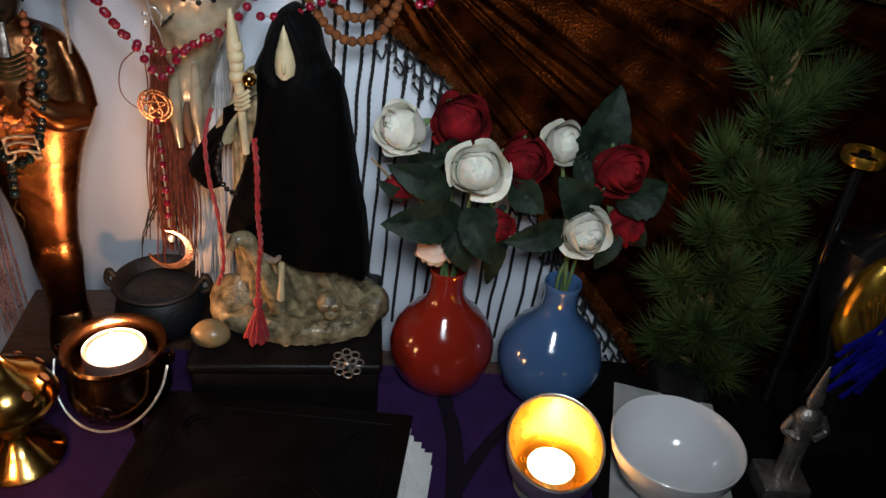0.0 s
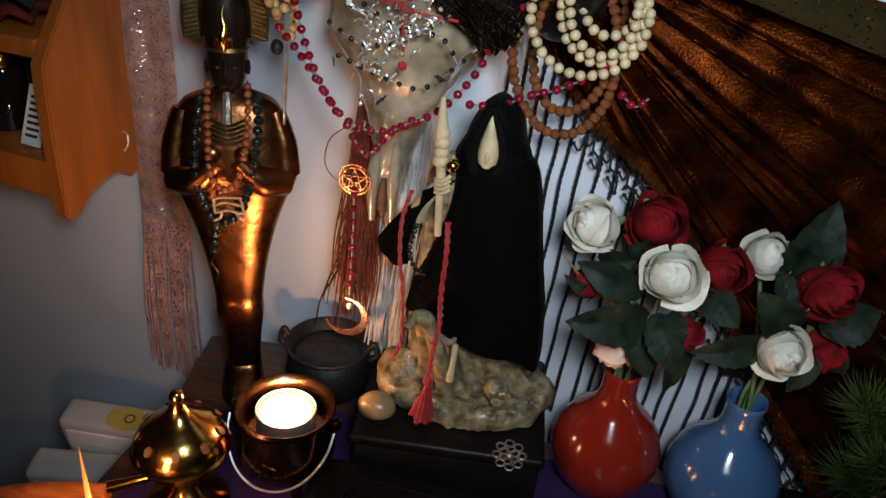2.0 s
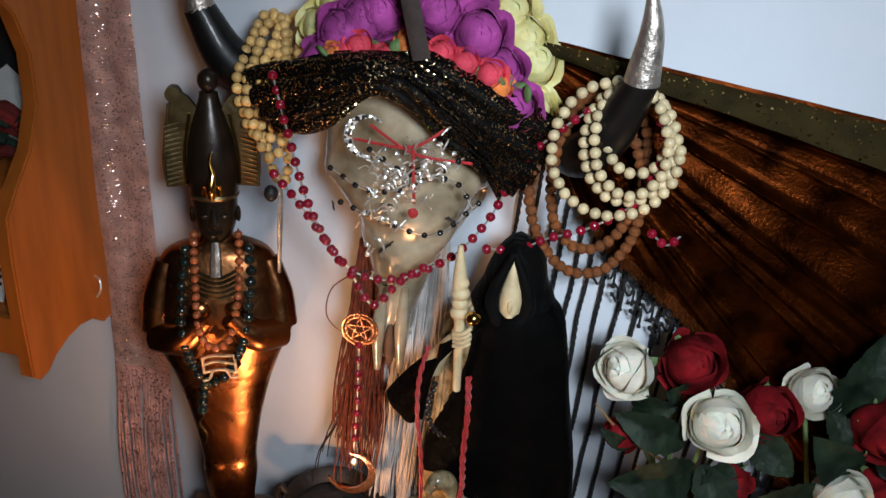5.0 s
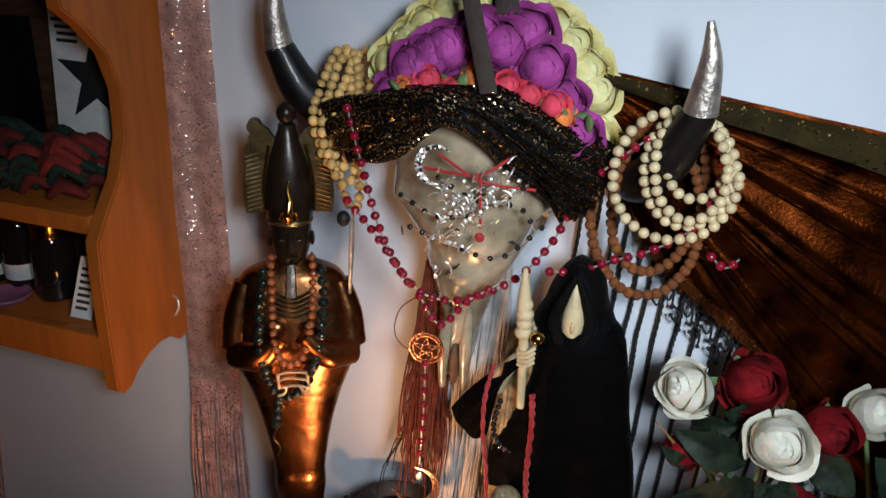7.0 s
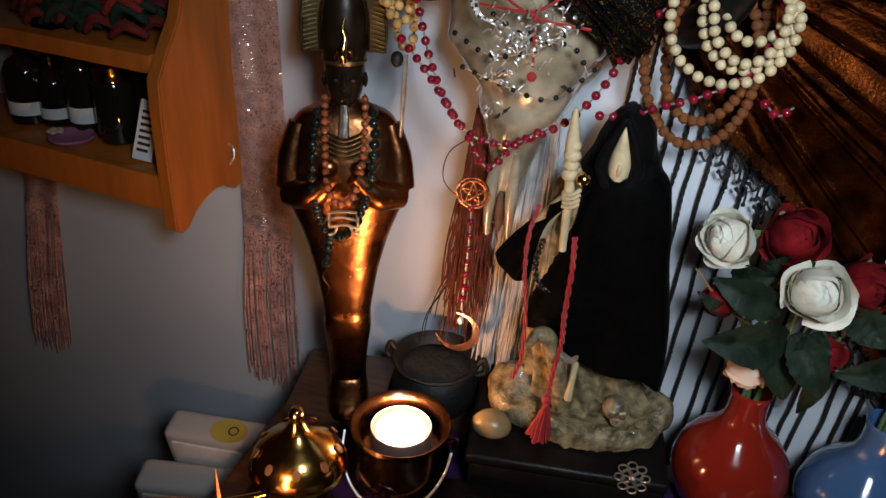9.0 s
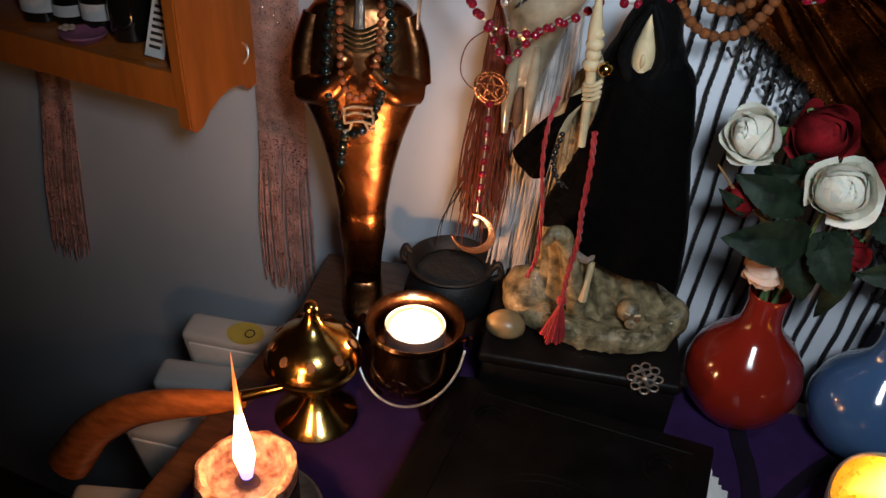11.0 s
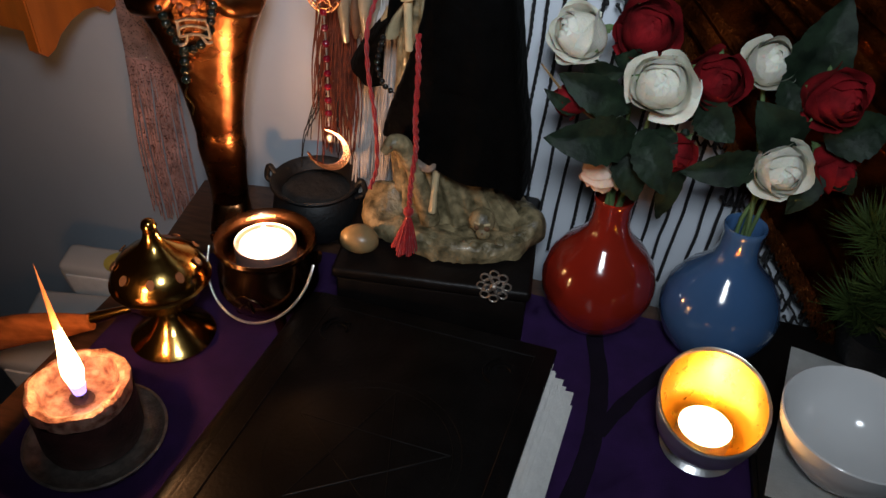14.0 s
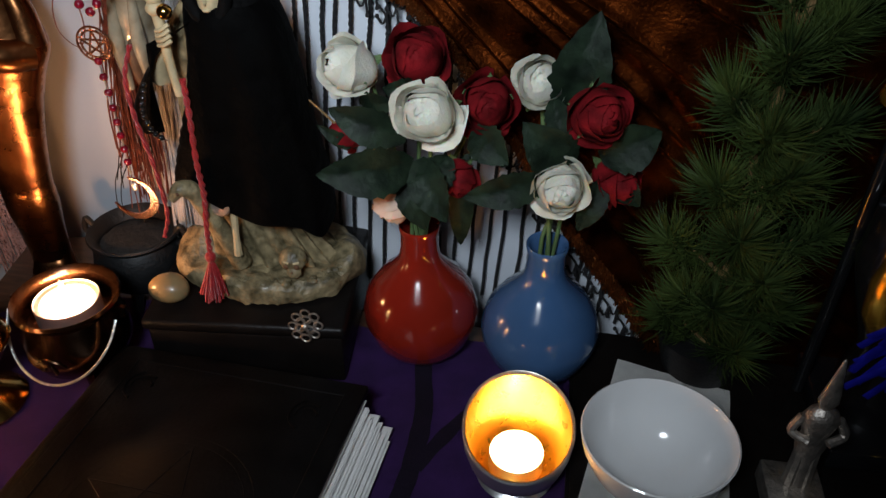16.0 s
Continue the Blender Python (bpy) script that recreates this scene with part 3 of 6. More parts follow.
# narrow dark branching strips laid just above the cloth
for line, w0, w1 in ((((0.034, 0.560), (0.040, 0.520), (0.047, 0.480), (0.047, 0.430), (0.043, 0.395), (0.036, 0.360), (0.026, 0.320), (0.010, 0.270)), 0.0065, 0.0085), (((0.050, 0.425), (0.062, 0.450), (0.080, 0.480), (0.112, 0.520), (0.135, 0.545)), 0.0060, 0.0050)):
    mid = spline([(x, y, 0) for x, y in line], 41)

    def stem(u, v, mid=mid, w0=w0, w1=w1):
        i = min(40, int(round(u * 40)))
        d = (mid[min(i + 1, 40)] - mid[max(i - 1, 0)]).normalized()
        p = mid[i] + Vector((-d.y, d.x, 0)) * (v - 0.5) * 2 * (w0 + (w1 - w0) * u) * (1 + 0.2 * noise.noise(mid[i] * 60))
        return Vector((p.x, p.y, -0.0005 + 0.0012 * noise.noise(p * 14) + 0.0008 * noise.noise(p * 45) + 0.0018))
    part("printed_stem", thick(sheet(stem, 40, 4), 0.0003), M["streak"], altar_cloth, "dark branching streak on the cloth")

# ---- wall shelf ----
sh = thing("wall_shelf", (-0.7, 0.63, 0.15), "orange pine wall shelf with scalloped side panels", "shelf")
RS = pose(-0.461, wall_y(-0.461), 0, 0, 0, -9)
side = [(0.0, 0.160), (-0.016, 0.156), (-0.028, 0.166), (-0.045, 0.168), (-0.062, 0.164), (-0.078, 0.156), (-0.088, 0.146), (-0.098, 0.143), (-0.106, 0.150),
        (-0.107, 0.20), (-0.107, 0.265), (-0.105, 0.300), (-0.090, 0.322), (-0.072, 0.345), (-0.059, 0.378), (-0.058, 0.415),
        (-0.068, 0.445), (-0.090, 0.468), (-0.108, 0.482), (-0.110, 0.60), (0.0, 0.60)]

side = [(y, z + 0.010 * max(0.0, min(1.0, (0.30 - z) / 0.1))) for y, z in side]


def panel(x0, name):
    b = bmesh.new()
    lo = [b.verts.new(RS @ Vector((x0, y, z))) for y, z in side]
    hi = [b.verts.new(RS @ Vector((x0 + 0.014, y, z))) for y, z in side]
    b.faces.new(lo), b.faces.new(hi[::-1])
    for i in range(len(lo)):
        j = (i + 1) % len(lo)
        b.faces.new((lo[j], lo[i], hi[i], hi[j]))
    bmesh.ops.recalc_face_normals(b, faces=b.faces)
    bmesh.ops.bevel(b, geom=[e for e in b.edges if e.calc_face_angle(0) > 1.2], offset=0.0015, segments=2, affect="EDGES")
    part(name, b, M["pine"], sh)


panel(-0.014, "side_panel")
panel(-0.55, "side_panel")
for z, h in ((0.196, 0.012), (0.302, 0.016), (0.588, 0.012)):
    part("shelf_board", block((-0.536, -0.098, z), (-0.014, 0.0, z + h), 0.001, m=RS), M["pine"], sh)
part("front_rail", block((-0.536, -0.104, 0.176), (-0.014, -0.094, 0.210), 0.001, m=RS), M["pine"], sh)
part("back_panel", block((-0.536, -0.008, 0.176), (-0.014, -0.002, 0.588), m=RS), M["darkwood"], sh)
hook = tube([RS @ Vector(p) for p in ((0.000, -0.022, 0.216), (0.006, -0.024, 0.214), (0.008, -0.026, 0.206), (0.004, -0.028, 0.198))], 0.0012, 6)
part("hook", hook, M["silver"], sh, "small bent metal hook")


def on_shelf(x, y, z):
    return RS @ Vector((x, y, z))


def bottle(x, y, z, r, h, neck, label, cap, band):
    at = on_shelf(x, y, z)
    t = thing("bottle", at, label, "bottle", "bottles on the wall shelf")
    part("glass", lathe([(0, 0), (r, 0.001), (r, h * 0.62), (r * 0.8, h * 0.72), (neck, h * 0.8), (neck, h * 0.9), (0, h * 0.9)], at, 20), M["jarglass"], t)
    part("cap", lathe([(neck * 1.25, h * 0.88), (neck * 1.25, h), (0, h)], at, 16), cap, t)
    part("label", lathe([(r + 0.0005, h * 0.12), (r + 0.0005, h * 0.28)], at, 20), band, t, "pale paper label band")


bottle(-0.222, -0.050, 0.2085, 0.021, 0.085, 0.007, "dark glass bottle standing on the shelf", M["blackgloss"], M["paper"])
bottle(-0.192, -0.045, 0.2085, 0.016, 0.070, 0.006, "small dark glass bottle with pale label", M["blackgloss"], M["paper"])
bottle(-0.152, -0.045, 0.2085, 0.017, 0.100, 0.006, "tall dark glass bottle with pale label band", M["blackgloss"], M["paper"])
bottle(-0.172, -0.028, 0.2085, 0.013, 0.110, 0.007, "slim dark bottle with a red cap", M["petalr"], M["ink"])
at = on_shelf(-0.108, -0.05, 0.2085)
jar = thing("jar", at, "dark glass jar with a gold screw lid", "jar")
part("glass", lathe([(0, 0), (0.018, 0.001), (0.0195, 0.006), (0.0195, 0.058), (0.016, 0.064), (0, 0.064)], at, 24), M["jarglass"], jar)
part("lid", lathe([(0.0170, 0.062), (0.0172, 0.066), (0.0165, 0.068), (0.0172, 0.070), (0.0168, 0.076), (0, 0.077)], at, 24), M["brass"], jar, "gold metal screw lid")
at = on_shelf(-0.052, -0.03, 0.2085)
wj = thing("bottle", at, "dark bottle with a white plastic cap", "bottle", "bottles on the wall shelf")
part("glass", lathe([(0, 0), (0.014, 0.001), (0.014, 0.07), (0.011, 0.078), (0, 0.078)], at, 20), M["jarglass"], wj)
part("cap", lathe([(0.0125, 0.076), (0.0125, 0.098), (0.011, 0.1), (0, 0.1)], at, 20), M["whiteplastic"], wj, "white ribbed plastic cap")
at = on_shelf(-0.142, -0.078, 0.2085)
dish = thing("pink_dish", at, "small mauve dish with a pink flower", "dish")
part("dish", lathe([(0, 0), (0.016, 0.0), (0.022, 0.006), (0.021, 0.0075), (0.015, 0.003), (0, 0.003)], at, 24), M["pinkplastic"], dish)
bm = bmesh.new()
for i in range(5):
    a = i * 2 * math.pi / 5
    ball(at + Vector((-0.014 + 0.005 * math.cos(a), 0.005 * math.sin(a) - 0.004, 0.011)), 0.0035, 0.0035, 0.002, bm, u=8, v=5)
part("flower", bm, M["petalp"], dish, "small pink flower ornament")
card = thing("small_card", on_shelf(-0.052, -0.082, 0.2085), "small upright printed card leaning on the shelf", "card")
mc = RS @ pose(-0.052, -0.084, 0.211, -14, 12, 20)
part("card", block((-0.009, -0.0005, 0), (0.009, 0.0005, 0.056), m=mc), M["paper"], card)
for i in range(7):
    part("line", block((-0.006, -0.0012, 0.008 + i * 0.006), (0.0045 + 0.001 * (i % 2), -0.0007, 0.0108 + i * 0.006), m=mc), M["strap"], card)
sc = thing("star_card", on_shelf(-0.08, -0.03, 0.318), "white square sleeve printed with a black star", "record sleeve")
ms = RS @ pose(-0.058, -0.026, 0.3185, -4, 0, 0)
part("sleeve", block((-0.047, 0, 0), (0.041, 0.004, 0.162), m=ms), M["paper"], sc)
bm = bmesh.new()
SR = 0.043
star = [bm.verts.new(ms @ Vector(((SR if i % 2 == 0 else SR * 0.385) * math.sin(i * math.pi / 5 + 0.02), -0.0012, 0.094 + (SR if i % 2 == 0 else SR * 0.385) * math.cos(i * math.pi / 5 + 0.02)))) for i in range(10)]
bm.faces.new(star[::-1])
part("star", bm, M["ink"], sc, "large printed black star", smooth=False)
for i, w in enumerate((0.026, 0.030, 0.024, 0.020, 0.022)):
    part("text_bar", block((-0.028 - w / 2, -0.0013, 0.146 - i * 0.0058), (-0.028 + w / 2, -0.0006, 0.1488 - i * 0.0058), m=ms), M["ink"], sc)
cd = thing("record_case", on_shelf(-0.16, -0.03, 0.318), "black glossy case standing on the shelf", "case")
part("case", block((-0.019, 0, 0), (0.006, 0.08, 0.14), 0.001, m=RS @ pose(-0.140, -0.085, 0.3185, 0, 0, 0)), M["leather"], cd)
at = on_shelf(-0.10, -0.062, 0.318)
yarn = thing("knitted_scarf", at, "red and dark green knitted scarf bundled on the shelf", "scarf")
random.seed(4)
for mm, nm in ((M["yarnred"], "red_strand"), (M["yarngreen"], "green_strand")):
    for k in range(46):
        bm = bmesh.new()
        a = on_shelf(-0.19 + random.random() * 0.14, -0.09 + random.random() * 0.05, 0.322 + random.random() * 0.036)
        hh = 0.014 + random.random() * 0.014
        tube([a, a + Vector((0.016, -0.004, hh * 0.7)), a + Vector((0.036, 0.0, hh * 0.2))], [0.003, 0.0052, 0.003], 8, bm, n=10)
        part(nm, bm, mm, yarn)

# ---- rose lame scarves hanging by the shelf ----
def scarf(xl0, xr0, z0, xl1, xr1, z1, fringe, tag):
    t = thing("hanging_scarf", ((xl1 + xr1) / 2, wall_y(xl1) - 0.01, z1), tag, "scarf", "scarves beside the shelf")
    zf = z1 + fringe

    def f(u, v):
        z = z0 + (zf - z0) * v
        k = (z0 - z) / (z0 - z1)
        xl, xr = xl0 + (xl1 - xl0) * k, xr0 + (xr1 - xr0) * k
        x = xl + (xr - xl) * u
        return Vector((x, wall_y(x) - 0.006 - 0.0016 * math.sin(u * 9) - 0.00022 * math.sin((z0 - z) * 2700) * (0.6 + 0.4 * math.sin((z0 - z) * 90)) - 0.002 * noise.noise(Vector((x * 30, z * 12, 1))), z))
    part("cloth", thick(sheet(f, 12, 900 if z0 > 0.3 else 300), 0.0012), M["pink"], t)
    bm = bmesh.new()
    for i in range(44):
        u = (i + 0.5) / 44
        a = f(u, 0.985)
        e = f(u, 1.0)
        dx = random.uniform(-0.003, 0.003)
        end = Vector((xl1 + (xr1 - xl1) * u + dx * 1.4, 0, z1 + random.uniform(-0.012, 0.018)))
        end.y = wall_y(end.x) - 0.006 - random.uniform(0, 0.006)
        mid = e.lerp(end, 0.5) + Vector((dx, -0.003, 0))
        tube([a, mid, end], [0.0011, 0.0012, 0.0009], 5, bm, n=9)
    ob = part("fringe", bm, M["pinkstrand"], t, "twisted glittering fringe strands")
    tagged(ob, kind="stuff")


random.seed(5)
scarf(-0.459, -0.411, 0.50, -0.468, -0.406, -0.074, 0.185, "rose-pink glittering scarf hanging down the wall")
scarf(-0.752, -0.706, 0.17, -0.807, -0.744, -0.135, 0.22, "end of a rose-pink glittering scarf below the shelf")

# ---- white boxes beside the table ----
for k, (y, z, yaw) in enumerate(((0.560, -0.050, 4), (0.505, -0.065, 8), (0.452, -0.080, 3), (0.365, -0.090, 12), (0.300, -0.095, 6))):
    w = thing("white_box", (-0.455, y, z - 0.30), "white plastic box with rounded corners beside the table", "box", "white boxes beside the table")
    mb = pose(-0.455, y, z, 12, 0, yaw)
    part("body", block((-0.045, -0.017, -0.30), (0.060, 0.017, 0), 0.007, m=mb, seg=3), M["whiteplastic"], w)
    part("panel", block((-0.036, -0.0195, -0.16), (0.05, -0.0165, -0.010), 0.0015, m=mb), M["paper"], w)
    if k == 0:
        part("sticker", lathe([(0, 0.0), (0.014, 0.0), (0.014, 0.0008), (0, 0.0008)], (0, 0, 0), 20, m=mb @ pose(0.022, -0.002, 0.0003, 0, 0, 0), sx=1.4), M["yellow"], w, "yellow sticker with a ring mark")
        part("ring_mark", lathe([(0.004, 0.0012), (0.0055, 0.0012)], (0, 0, 0), 20, m=mb @ pose(0.027, -0.002, 0.0004)), M["ink"], w)

# ---- mummy-form statue on its plinth ----
solo("statue_plinth", block((-0.045, -0.05, 0), (0.045, 0.05, 0.014), 0.002, m=pose(-0.322, 0.592, 0.0005, 0, 0, 6)), M["darkwood"], (-0.325, 0.592, 0), "square dark wooden plinth under the bronze statue", "plinth")
OX, OY = -0.312, 0.580


def loft(sections, at, seg=44, power=2.5, bm=None, mi=0):
    """Stacked rounded sections (height, half width, depth in front, depth behind), closed at both ends."""
    bm = bm or bmesh.new()
    rings = []
    for z, w, f, k in sections:
        ring = []
        for i in range(seg):
            a = 2 * math.pi * i / seg
            c, d = math.cos(a), math.sin(a)
            x = math.copysign(abs(c) ** (2 / power), c) * w
            y = math.copysign(abs(d) ** (2 / power), d) * (k if d > 0 else f)
            ring.append(bm.verts.new((at[0] + x, at[1] + y, at[2] + z)))
        rings.append(ring)
    fs = []
    for a, b in zip(rings, rings[1:]):
        for i in range(seg):
            j = (i + 1) % seg
            fs.append(bm.faces.new((a[i], a[j], b[j], b[i])))
    fs += [bm.faces.new(rings[0][::-1]), bm.faces.new(rings[-1])]
    for f in fs:
        f.material_index = mi
    return bm


def fine(sections, n=5):
    """The same sections with a smooth run between them."""
    out = []
    pts = [Vector((*q,)) for q in sections]
    for i in range(len(pts) - 1):
        a, b, c, d = pts[max(i - 1, 0)], pts[i], pts[i + 1], pts[min(i + 2, len(pts) - 1)]
        for j in range(n):
            t = j / n
            out.append(0.5 * (2 * b + (c - a) * t + (2 * a - 5 * b + 4 * c - d) * t * t + (3 * b - a - 3 * c + d) * t ** 3))
    return out + [pts[-1]]


BODY = fine([(0.014, 0.0195, 0.016, 0.014), (0.030, 0.0180, 0.015, 0.014), (0.045, 0.0168, 0.0135, 0.014), (0.070, 0.0182, 0.0140, 0.015), (0.095, 0.0212, 0.0165, 0.015), (0.108, 0.0210, 0.0165, 0.015),
             (0.118, 0.0215, 0.0150, 0.015), (0.150, 0.0262, 0.0165, 0.016), (0.184, 0.0340, 0.0205, 0.017), (0.212, 0.0435, 0.0260, 0.018), (0.228, 0.0510, 0.0285, 0.019), (0.238, 0.0535, 0.0295, 0.019),
             (0.250, 0.0515, 0.0290, 0.019), (0.272, 0.0460, 0.0245, 0.019), (0.288, 0.0420, 0.0200, 0.018), (0.298, 0.0350, 0.0160, 0.016), (0.304, 0.0220, 0.0120, 0.012), (0.308, 0.0125, 0.0095, 0.010), (0.314, 0.0110, 0.009, 0.010)])
bm = loft(BODY, (OX, OY, 0), 56, 2.4)


def front_of(z):
    """How far the statue's front stands out at a height."""
    return min(BODY, key=lambda q: abs(q[0] - z))[2]


loft(fine([(0.014, 0.0195, 0.040, 0.008), (0.021, 0.0190, 0.039, 0.008), (0.029, 0.0178, 0.030, 0.008), (0.038, 0.0160, 0.016, 0.008), (0.042, 0.0150, 0.013, 0.008)], 3), (OX, OY, 0), 36, 3.0, bm)
for s in (-1, 1):       # folded forearms, fists and upper arms under the shroud
    tube([(OX + s * 0.043, OY - 0.016, 0.236), (OX + s * 0.026, OY - 0.028, 0.240), (OX + s * 0.008, OY - 0.032, 0.258)], [0.013, 0.0125, 0.008], 14, bm)
    tube([(OX + s * 0.035, OY - 0.004, 0.290), (OX + s * 0.042, OY - 0.009, 0.265), (OX + s * 0.044, OY - 0.013, 0.240)], [0.009, 0.011, 0.012], 14, bm)
    ball((OX + s * 0.012, OY - 0.0300, 0.262), 0.0075, 0.0050, 0.0075, bm)
loft(fine([(0.306, 0.0070, 0.013, 0.008), (0.312, 0.0120, 0.0150, 0.010), (0.322, 0.0148, 0.0150, 0.012), (0.333, 0.0155, 0.0145, 0.013), (0.341, 0.0160, 0.0140, 0.013)], 4), (OX, OY, 0), 32, 2.2, bm, 3)
tube([(OX, OY - 0.0145, 0.333), (OX, OY - 0.0185, 0.323), (OX, OY - 0.0150, 0.319)], [0.0016, 0.0030, 0.0018], 8, bm, mi=3)
tube([(OX - 0.005, OY - 0.0145, 0.3150), (OX, OY - 0.0170, 0.3145), (OX + 0.005, OY - 0.0145, 0.3150)], 0.0013, 6, bm, mi=3)
for s in (-1, 1):
    ball((OX + s * 0.0065, OY - 0.0138, 0.3275), 0.0034, 0.0016, 0.0016, bm, mi=3)
    ball((OX + s * 0.0158, OY - 0.002, 0.325), 0.0020, 0.0040, 0.0060, bm, mi=3)
# tall crown with a knob
loft(fine([(0.339, 0.0165, 0.0150, 0.014), (0.350, 0.0172, 0.0155, 0.015), (0.366, 0.0170, 0.0150, 0.015), (0.382, 0.0148, 0.0130, 0.013), (0.396, 0.0105, 0.0100, 0.010), (0.407, 0.0068, 0.0066, 0.0066), (0.412, 0.0060, 0.006, 0.006)], 5), (OX, OY, 0), 32, 2.1, bm, 3)
ball((OX, OY, 0.4195), 0.0070, 0.0068, 0.0078, bm, mi=3, u=18, v=12)
lathe([(0.0166, 0.3385), (0.0174, 0.3402), (0.0166, 0.3420)], (OX, OY, 0), 40, 1, 0.92, bm, 4)
for s in (-1, 1):       # side plumes with rolled tops and slanting barbs
    plume = [(0.0060, 0.3475), (0.0300, 0.3455), (0.0318, 0.352), (0.0318, 0.366), (0.0300, 0.384), (0.0268, 0.399), (0.0250, 0.409), (0.0190, 0.4125), (0.0130, 0.408), (0.0060, 0.398)]
    prism([(OX + s * x, z) for x, z in plume][::s], OY - 0.0025, OY + 0.0035, bm, mi=4)
    for k in range(13):
        z = 0.3475 + k * 0.0034
        tube([(OX + s * 0.0200, OY - 0.0026, z + 0.0030), (OX + s * 0.0300, OY - 0.0028, z)], [0.0005, 0.0010], 5, bm, mi=4, n=2)
    tube([(OX + s * 0.0180, OY - 0.003, 0.348), (OX + s * 0.0178, OY - 0.003, 0.370), (OX + s * 0.0130, OY - 0.003, 0.398)], 0.0011, 6, bm, mi=1)
    tube([(OX + s * 0.0305, OY - 0.0025, 0.346), (OX + s * 0.0315, OY - 0.0025, 0.366), (OX + s * 0.0258, OY - 0.0025, 0.404)], 0.0011, 6, bm, mi=4)
    tube([(OX + s * 0.0225, OY - 0.0050, 0.4105), (OX + s * 0.0225, OY + 0.0050, 0.4105)], 0.0052, 14, bm, mi=4, n=3)
# rearing serpent on the brow
tube([(OX - 0.0005, OY - 0.0155, 0.3430), (OX - 0.0005, OY - 0.0185, 0.3500), (OX + 0.0010, OY - 0.0175, 0.3590), (OX - 0.0005, OY - 0.0165, 0.3670), (OX + 0.0010, OY - 0.0155, 0.3740)], [0.0036, 0.0040, 0.0022, 0.0014, 0.0008], 10, bm, mi=1)
for s in (-1, 1):
    tube([(OX + s * 0.001, OY - 0.016, 0.343), (OX + s * 0.0055, OY - 0.0160, 0.3445), (OX + s * 0.0050, OY - 0.0165, 0.3500), (OX + s * 0.0015, OY - 0.0170, 0.3510)], 0.0012, 6, bm, mi=1)
tube([(OX, OY - 0.015, 0.308), (OX, OY - 0.0185, 0.300), (OX - 0.0005, OY - 0.0215, 0.285)], [0.0030, 0.0038, 0.0045], 8, bm, mi=2)
for k in range(5):
    tube([(OX - 0.022 - k * 0.0012, OY - 0.014, 0.291 - k * 0.0032), (OX, OY - front_of(0.278) - 0.0015 - k * 0.0008, 0.284 - k * 0.0036), (OX + 0.022 + k * 0.0012, OY - 0.014, 0.291 - k * 0.0032)], 0.0013, 6, bm, mi=4)
FACE = 18      # the statue is turned a little towards the room
solo("mummy_statue", bm, [M["bronze"], M["brass"], M["pewter"], M["crownbrown"], M["oldbrass"]], (OX, OY, 0.014), "dark bronze mummy-form statue with a tall plumed crown", "statue").rotation_euler.z = radians(FACE)


def on_chest(x, z, out=0.004):
    """A place just off the statue's front."""
    w = min(BODY, key=lambda q: abs(q[0] - z))
    bulge = 0.008 * math.exp(-((z - 0.248) / 0.018) ** 2)
    return (OX + x, OY - (w[2] + bulge) * max(0.2, 1 - (abs(x) / w[1]) ** 2.4) ** 0.42 - out, z)


nk = thing("bead_necklace", (OX, OY - 0.04, 0.24), "orange-brown stone bead necklace round the statue's neck", "necklace", "necklaces on the statue")
beads(nk, [on_chest(-0.0150, 0.312, 0.004), on_chest(-0.0150, 0.298), on_chest(-0.0145, 0.278), on_chest(-0.0135, 0.258), on_chest(-0.010, 0.244), on_chest(-0.003, 0.236), on_chest(0.007, 0.243), on_chest(0.0130, 0.262), on_chest(0.0155, 0.284), on_chest(0.0160, 0.300), on_chest(0.0155, 0.316, 0.004)], 0.0030, M["beadorange"])
nk = thing("bead_necklace", (OX, OY - 0.04, 0.2), "long dark green and black stone bead necklace", "necklace", "necklaces on the statue")
beads(nk, [on_chest(-0.0205, 0.302), on_chest(-0.0235, 0.282), on_chest(-0.0245, 0.258), on_chest(-0.0225, 0.236), on_chest(-0.0200, 0.220), on_chest(-0.0160, 0.206), on_chest(-0.0080, 0.199), on_chest(0.0020, 0.205), on_chest(0.0110, 0.220), on_chest(0.0170, 0.238), on_chest(0.0215, 0.262), on_chest(0.0235, 0.284), on_chest(0.0225, 0.304)], 0.0040, M["beadgreen"], jitter=0.0006)
beads(nk, [on_chest(-0.0130, 0.197), on_chest(-0.0150, 0.182), on_chest(-0.0165, 0.168)], 0.0042, M["beadgreen"])
part("drop_wire", tube([on_chest(-0.0165, 0.165), on_chest(-0.0200, 0.156), on_chest(-0.0150, 0.147), on_chest(-0.0175, 0.136)], 0.0009, 6), M["oldbrass"], nk)
pe = thing("eye_pendant", (OX, OY - 0.04, 0.21), "silver openwork eye pendant hanging on the statue", "pendant")
bm = bmesh.new()
for pts in ([(-0.013, 0.007), (-0.004, 0.009), (0.011, 0.008)], [(-0.013, 0.001), (-0.003, 0.004), (0.011, 0.001)], [(-0.012, -0.005), (0.0, -0.003), (0.011, -0.006)], [(-0.006, -0.004), (-0.008, -0.010), (-0.013, -0.012)], [(0.004, -0.004), (0.008, -0.010), (0.012, -0.009)], [(-0.012, 0.007), (-0.012, -0.005)], [(0.010, 0.008), (0.011, -0.006)]):
    tube([(OX + x, OY - front_of(0.215) - 0.009, 0.219 + z) for x, z in pts], 0.0012, 6, bm)
part("eye", bm, M["pewter"], pe)
